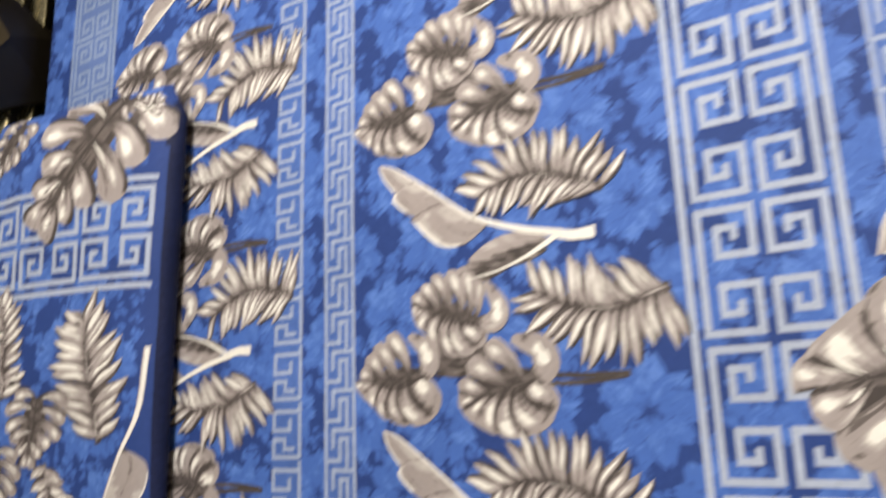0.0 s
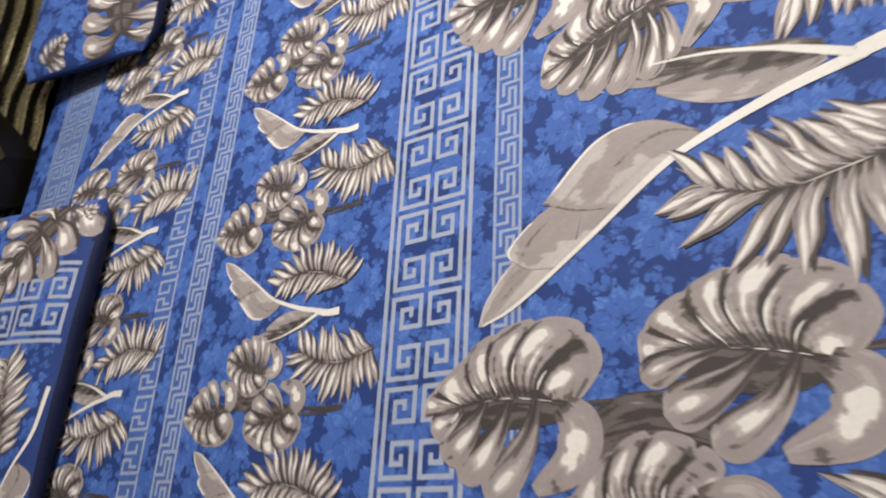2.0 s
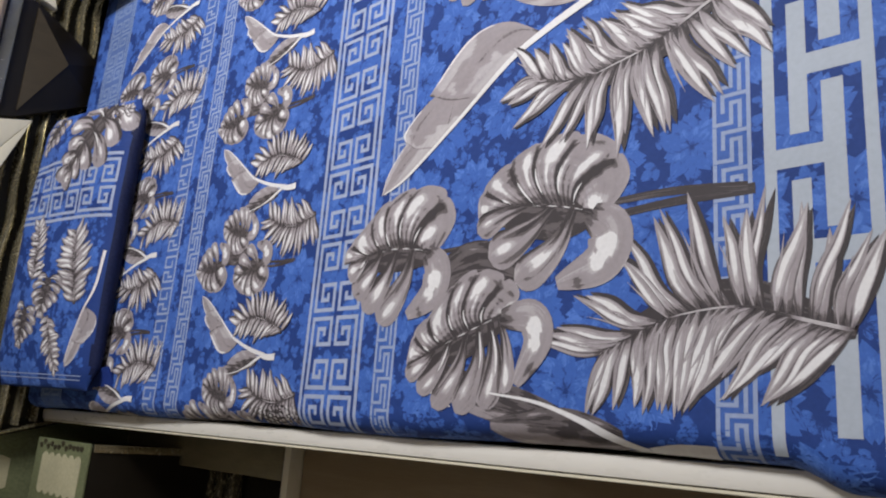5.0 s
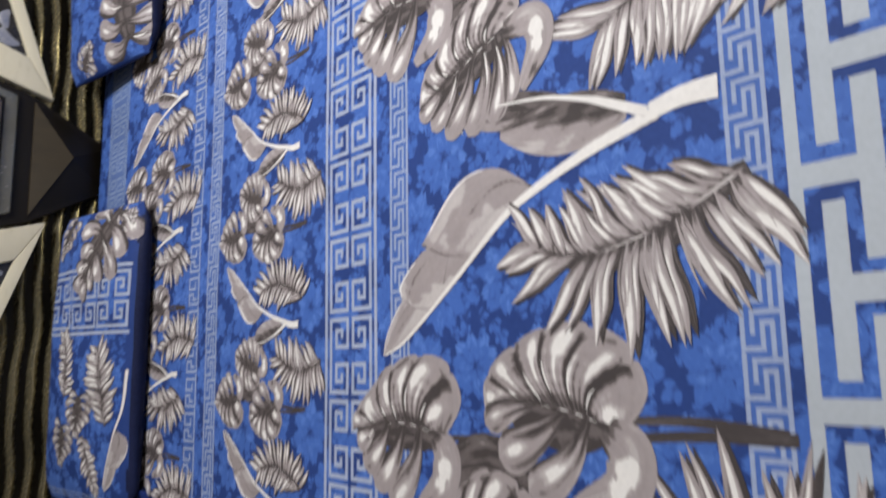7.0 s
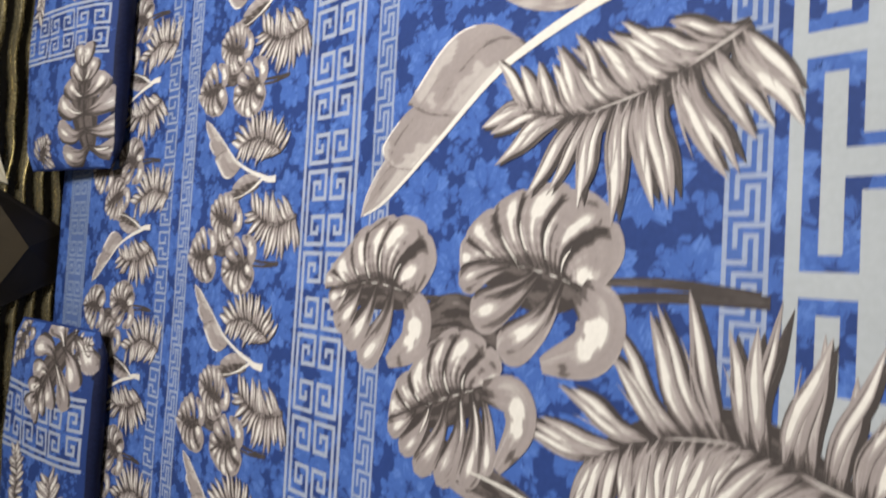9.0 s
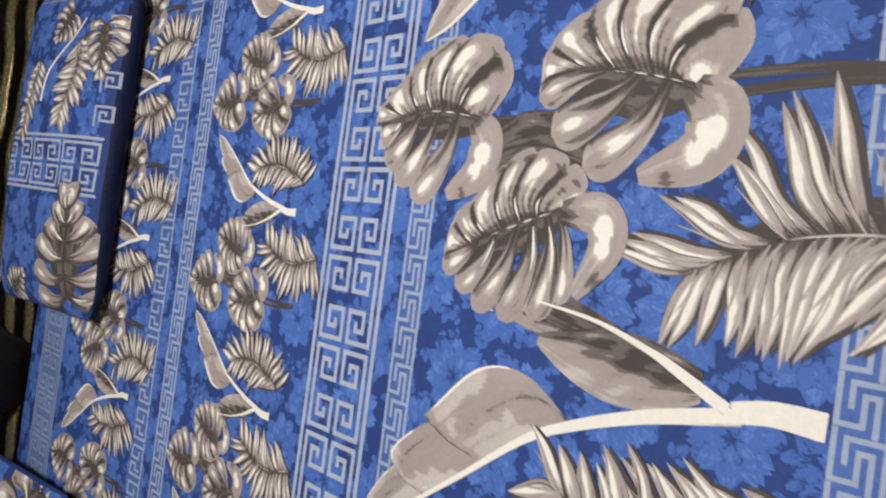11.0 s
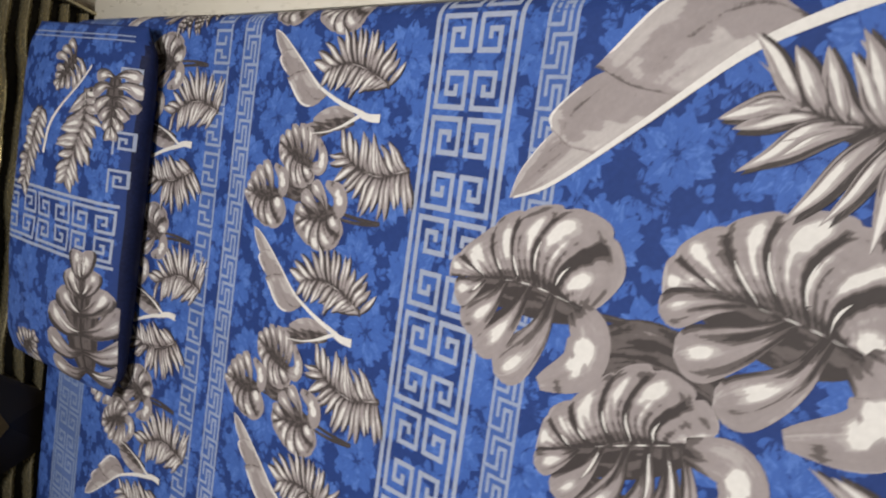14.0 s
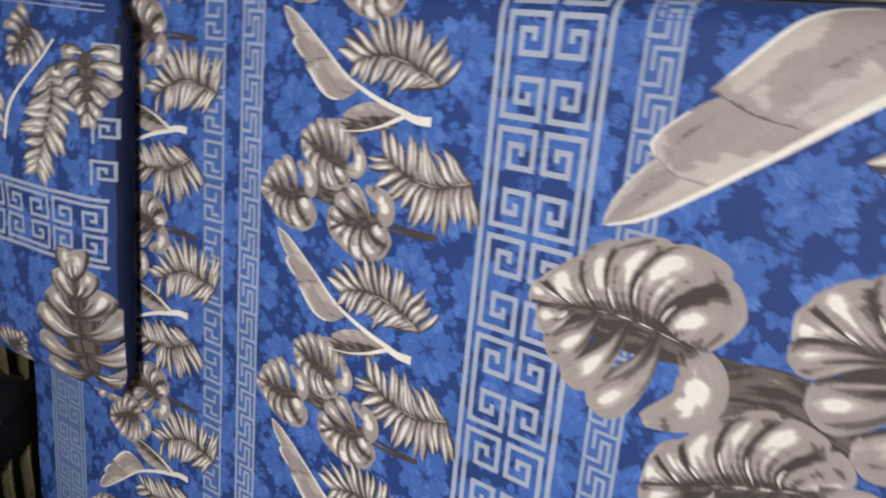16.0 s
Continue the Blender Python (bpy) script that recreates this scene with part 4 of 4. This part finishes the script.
def low_edge(z):
    return -0.070 - 0.28 * (z - 0.536)


def high_edge(z):
    return 2 * CENTRE - low_edge(z)


part("back_panel", prism([(low_edge(0.05), 0.0), (high_edge(0.05), 0.0), (high_edge(1.5), 1.5), (low_edge(1.5), 1.5)], -1.185, -1.148, 0.004), GROOVE, board)


def wavy_rib(z, phase):
    bm = bmesh.new()
    y0, y1, n = low_edge(z) + 0.012, high_edge(z) - 0.012, 120
    section = ((0.000, -0.0150), (0.012, -0.0105), (0.027, -0.0035), (0.031, 0.001), (0.026, 0.0055), (0.010, 0.0095), (0.0, 0.0125))
    rows = []
    for i in range(n + 1):
        y = y0 + (y1 - y0) * i / n
        w = 0.0042 * math.sin(y * 17 + phase) + 0.002 * math.sin(y * 37 + 2 * phase)
        fat = 1 + 0.22 * math.sin(y * 17 + phase + 1.2)
        rows.append([bm.verts.new((-1.149 + dx * fat, y, z + dz + w)) for dx, dz in section])
    for p, q in zip(rows, rows[1:]):
        for a in range(len(section) - 1):
            bm.faces.new((p[a], q[a], q[a + 1], p[a + 1]))
    bm.faces.new(rows[0][::-1])
    bm.faces.new(rows[-1])
    bmesh.ops.recalc_face_normals(bm, faces=bm.faces)
    return bm


z, k = 0.37, 0
while z < 1.47:
    part("wavy_rib", wavy_rib(z, k * 0.42), BRONZE, board)
    z, k = z + 0.041, k + 1
for edge in (low_edge, high_edge):
    s = 1 if edge is low_edge else -1
    part("edge_trim", prism([(edge(0.3), 0.3), (edge(0.3) + s * 0.008, 0.3), (edge(1.5) + s * 0.008, 1.5), (edge(1.5), 1.5)], -1.147, -1.118, 0.002), BRONZE, board)


def at_centre(points, s=1):
    return [(CENTRE + s * y, z) for y, z in points]


def frame_bar(a, b, c, d, s, depth=-1.098):
    return prism(at_centre((a, b, c, d), s), -1.147, depth, 0.004)


WING_OUT = [(-0.165, 0.700), (-0.250, 0.990), (-0.860, 1.160), (-0.860, 0.945)]
WING_IN = [(-0.270, 0.768), (-0.309, 0.886), (-0.800, 1.050), (-0.800, 0.958)]
for s in (1, -1):
    for a in range(4):
        b = (a + 1) % 4
        part("wing_frame", frame_bar(WING_OUT[a], WING_OUT[b], WING_IN[b], WING_IN[a], s), CREAM, board, "cream lacquered frame bar")
    panel = part("inlay_panel", prism(at_centre(WING_IN, s), -1.146, -1.112, 0.0), STONE_BLACK, board, "black inlay panel with pearly pebbles")
    rng = random.Random(5)
    for i in range(9):
        for j in range(2):
            u, v = (i + 0.5 + rng.uniform(-0.25, 0.25)) / 9, (j + 0.5 + rng.uniform(-0.2, 0.2)) / 2
            lo = Vector(WING_IN[0]).lerp(Vector(WING_IN[3]), u)
            hi = Vector(WING_IN[1]).lerp(Vector(WING_IN[2]), u)
            c = lo.lerp(hi, 0.06 + 0.88 * v)
            bm = bmesh.new()
            bmesh.ops.create_icosphere(bm, subdivisions=2, radius=1.0)
            rx, rz, turn, bend = rng.uniform(0.020, 0.034), rng.uniform(0.010, 0.017), rng.uniform(0, 3.1), rng.uniform(-1.1, 1.1)
            for q in bm.verts:
                y, z2 = q.co.y * rx, (q.co.z + bend * (q.co.y ** 2 - 0.4)) * rz
                q.co = (-1.1125 + q.co.x * 0.004, CENTRE + s * (c.x + y * math.cos(turn) - z2 * math.sin(turn)), c.y + y * math.sin(turn) + z2 * math.cos(turn))
            bmesh.ops.recalc_face_normals(bm, faces=bm.faces)
            part("pebble", bm, PEBBLE, panel)

HEX_OUT = [(-0.168, 0.742), (-0.080, 0.583), (-0.035, 0.500), (0.035, 0.500), (0.080, 0.583), (0.168, 0.742), (0.245, 0.990), (0.30, 1.20), (0.20, 1.42), (-0.20, 1.42), (-0.30, 1.20), (-0.245, 0.990)]
HEX_BEVEL = [(-0.152, 0.785), (0.160, 0.785), (0.222, 0.990), (0.27, 1.19), (0.18, 1.38), (-0.18, 1.38), (-0.27, 1.19), (-0.215, 0.990)]
HEX_PAD = [(-0.135, 0.823), (0.140, 0.823), (0.190, 0.990), (0.235, 1.18), (0.16, 1.34), (-0.16, 1.34), (-0.235, 1.18), (-0.186, 0.990)]
part("dark_frame", prism(at_centre(HEX_OUT), -1.147, -1.108, 0.006), ESPRESSO, board, "dark glossy shaped centre frame")
part("bevel_strip", prism(at_centre(HEX_BEVEL), -1.107, -1.094, 0.008), BEVEL, board, "smoky bevelled strip")
part("inner_frame", prism(at_centre([(y * 1.045, z - 0.007 if z < 1.1 else z + 0.007) for y, z in HEX_PAD]), -1.1, -1.0915, 0.002), ESPRESSO, board)
bm = bmesh.new()
base = [bm.verts.new((-1.1075, CENTRE + y, z)) for y, z in ((-0.150, 0.741), (0.152, 0.741), (0.055, 0.560), (-0.055, 0.560))]
peak = bm.verts.new((-1.080, CENTRE + 0.012, 0.655))
for a in range(4):
    bm.faces.new((base[a], base[(a + 1) % 4], peak))
bm.faces.new(base[::-1])
bmesh.ops.recalc_face_normals(bm, faces=bm.faces)
part("pyramid_block", bm, ESPRESSO, board, "black faceted block", False)
bm = bmesh.new()
tri = [bm.verts.new(v) for v in ((-1.1045, CENTRE - 0.150, 0.743), (-1.1045, CENTRE + 0.152, 0.743), (-1.0765, CENTRE + 0.012, 0.650))]
low = [bm.verts.new((v.co.x - 0.006, v.co.y, v.co.z + 0.002)) for v in tri]
bm.faces.new(tri)
bm.faces.new(low[::-1])
for a in range(3):
    bm.faces.new((tri[a], tri[(a + 1) % 3], low[(a + 1) % 3], low[a]))
bmesh.ops.recalc_face_normals(bm, faces=bm.faces)
part("walnut_facet", bm, WALNUT, board, "brown walnut facet", False)

BUTTONS = [(y, z) for i, z in enumerate((0.893, 1.02, 1.147, 1.274)) for y in ((-0.078, 0.078) if i % 2 == 0 else (-0.15, 0.0, 0.15))]


def tufted_pad():
    bm = bmesh.new()
    n = 64
    lo_z, hi_z = 0.823, 1.34

    def half(z, s):
        pts = [(0.823, 0.137), (0.99, 0.188), (1.18, 0.235), (1.34, 0.16)]
        for (za, ya), (zb, yb) in zip(pts, pts[1:]):
            if z <= zb:
                return ya + (yb - ya) * (z - za) / (zb - za)
        return 0.16
    grid = []
    for i in range(n + 1):
        z = lo_z + (hi_z - lo_z) * i / n
        row = []
        for j in range(n + 1):
            q = 2 * j / n - 1
            y = q * half(z, 1)
            rim = min(1.0, (1 - abs(q)) * half(z, 1) / 0.03, (z - lo_z) / 0.03, (hi_z - z) / 0.03)
            d = sum(math.exp(-((y - by) ** 2 + (z - bz) ** 2) / 0.00042) for by, bz in BUTTONS)
            d2 = sum(math.exp(-((y - by) ** 2 + (z - bz) ** 2) / 0.0035) for by, bz in BUTTONS)
            out = 0.030 * math.sqrt(max(0, 1 - (1 - rim) ** 2)) - 0.011 * min(1, d) - 0.007 * min(1, d2)
            row.append(bm.verts.new((-1.0925 + out, CENTRE + y, z)))
        grid.append(row)
    for p, q in zip(grid, grid[1:]):
        for a in range(n):
            bm.faces.new((p[a], p[a + 1], q[a + 1], q[a]))
    bmesh.ops.recalc_face_normals(bm, faces=bm.faces)
    if sum(f.normal.x for f in bm.faces) < 0:
        bmesh.ops.reverse_faces(bm, faces=bm.faces)
    return bm


pad = part("tufted_pad", tufted_pad(), LEATHER, board, "beige tufted leatherette pad")
for y, z in BUTTONS:
    bm = bmesh.new()
    bmesh.ops.create_icosphere(bm, subdivisions=2, radius=0.006, matrix=Matrix.LocRotScale((-1.075, CENTRE + y, z), None, (0.6, 1, 1)))
    part("button", bm, CRYSTAL, pad, "small crystal button", False)


# ---- bedside cabinet ----
stand = tagged(new("bedside_cabinet"), "black bedside cabinet with gold-edged corner beside the bed", "bedside cabinet")
part("body", box(-1.105, -0.80, -0.60, -0.100, 0.03, 0.520, 0.005), ESPRESSO, stand)
part("corner_strip", box(-0.8035, -0.795, -0.112, -0.094, 0.03, 0.516, 0.002), BRONZE, stand, "gold corner strip")
for x in (-1.07, -0.84):
    for y in (-0.56, -0.14):
        part("foot", box(x - 0.02, x + 0.02, y - 0.02, y + 0.02, 0.0, 0.029, 0.002), ESPRESSO, stand)


def scalloped(along0, along1, across0, across1, teeth, depth):
    """Outline of a cream panel whose two long sides are scalloped."""
    pts, n = [], teeth * 6
    for side, rev in ((across0, False), (across1, True)):
        run = range(n + 1)
        for i in (reversed(run) if rev else run):
            a = along0 + (along1 - along0) * i / n
            w = depth * abs(math.sin(math.pi * teeth * i / n))
            pts.append((a, side - w if not rev else side + w))
    return pts


def flat_panel(points, to_world, thick):
    bm = bmesh.new()
    low = [bm.verts.new(to_world(a, b, 0.0)) for a, b in points]
    top = [bm.verts.new(to_world(a, b, thick)) for a, b in points]
    bm.faces.new(top)
    bm.faces.new(low[::-1])
    for i in range(len(points)):
        k = (i + 1) % len(points)
        bm.faces.new((low[i], low[k], top[k], top[i]))
    bmesh.ops.recalc_face_normals(bm, faces=bm.faces)
    return bm


cover = mesh_object("table_cover", box(-1.108, -0.797, -0.603, -0.093, 0.5205, 0.526, 0.002), GREEN_CLOTH)
tagged(cover, "green cloth cover with scalloped cream panels on the cabinet", "table cover")
on_top = lambda a, b, h: (a, b, 0.5262 + h)
for y0, y1 in ((-0.215, -0.135), (-0.36, -0.25), (-0.52, -0.41)):
    part("scalloped_panel", flat_panel(scalloped(-1.06, -0.83, y0, y1, 6, 0.010), on_top, 0.0012), CREAM_CLOTH, cover, "cream scalloped panel", False)
rng = random.Random(8)
for k in range(12):
    x, y = -1.08 + 0.022 * k, -0.108 + rng.uniform(-0.006, 0.006)
    part("leaf_print", flat_panel([(x + 0.010 * math.cos(q) * (1 + 0.3 * math.sin(3 * q)), y + 0.007 * math.sin(q)) for q in [i * 0.7 for i in range(9)]], on_top, 0.001), DARK_CLOTH, cover, "", False)
hanging = mesh_object("wall_hanging", prism([(low_edge(0.02) - 0.001, 0.02), (-0.72, 0.02), (-0.72, 1.35), (low_edge(1.35) - 0.001, 1.35)], -1.186, -1.176, 0.002), GREEN_CLOTH)
tagged(hanging, "green cloth hanging with cream scalloped panels on the wall", "wall hanging")
on_wall = lambda a, b, h: (-1.1758 + h, b, a)
for y0, y1 in ((-0.225, -0.155), (-0.36, -0.27), (-0.52, -0.41)):
    part("scalloped_panel", flat_panel(scalloped(0.56, 1.30, y0, y1, 12, 0.010), on_wall, 0.0012), CREAM_CLOTH, hanging, "cream scalloped panel", False)


# ---- the room ----
def shell(name, x0, x1, y0, y1, z0, z1, mat, label, category):
    ob = mesh_object(name, box(x0, x1, y0, y1, z0, z1, 0), mat, smooth=False)
    return tagged(ob, label, category, kind="structure")


X0, X1, Y_A, Y_B, TOP = -1.187, 3.0, -1.8, 3.4, 2.8
floor = shell("floor", X0 - 0.12, X1 + 0.12, Y_A - 0.12, Y_B + 0.12, -0.1, 0.0, FLOOR_TILE, "glossy brown tiled bedroom floor", "floor")
shell("ceiling", X0 - 0.12, X1 + 0.12, Y_A - 0.12, Y_B + 0.12, TOP, TOP + 0.1, CEILING_PAINT, "plain white painted ceiling", "ceiling")
shell("wall_head", X0 - 0.12, X0, Y_A, Y_B, 0, TOP, WALL_PAINT, "plain beige painted wall behind the bed", "wall")
shell("wall_foot", X1, X1 + 0.12, Y_A, Y_B, 0, TOP, WALL_PAINT, "plain beige painted wall", "wall")
shell("wall_near", X0 - 0.12, X1 + 0.12, Y_A - 0.12, Y_A, 0, TOP, WALL_PAINT, "plain beige painted wall", "wall")
shell("wall_far", X0 - 0.12, X1 + 0.12, Y_B, Y_B + 0.12, 0, TOP, WALL_PAINT, "plain beige painted wall", "wall")
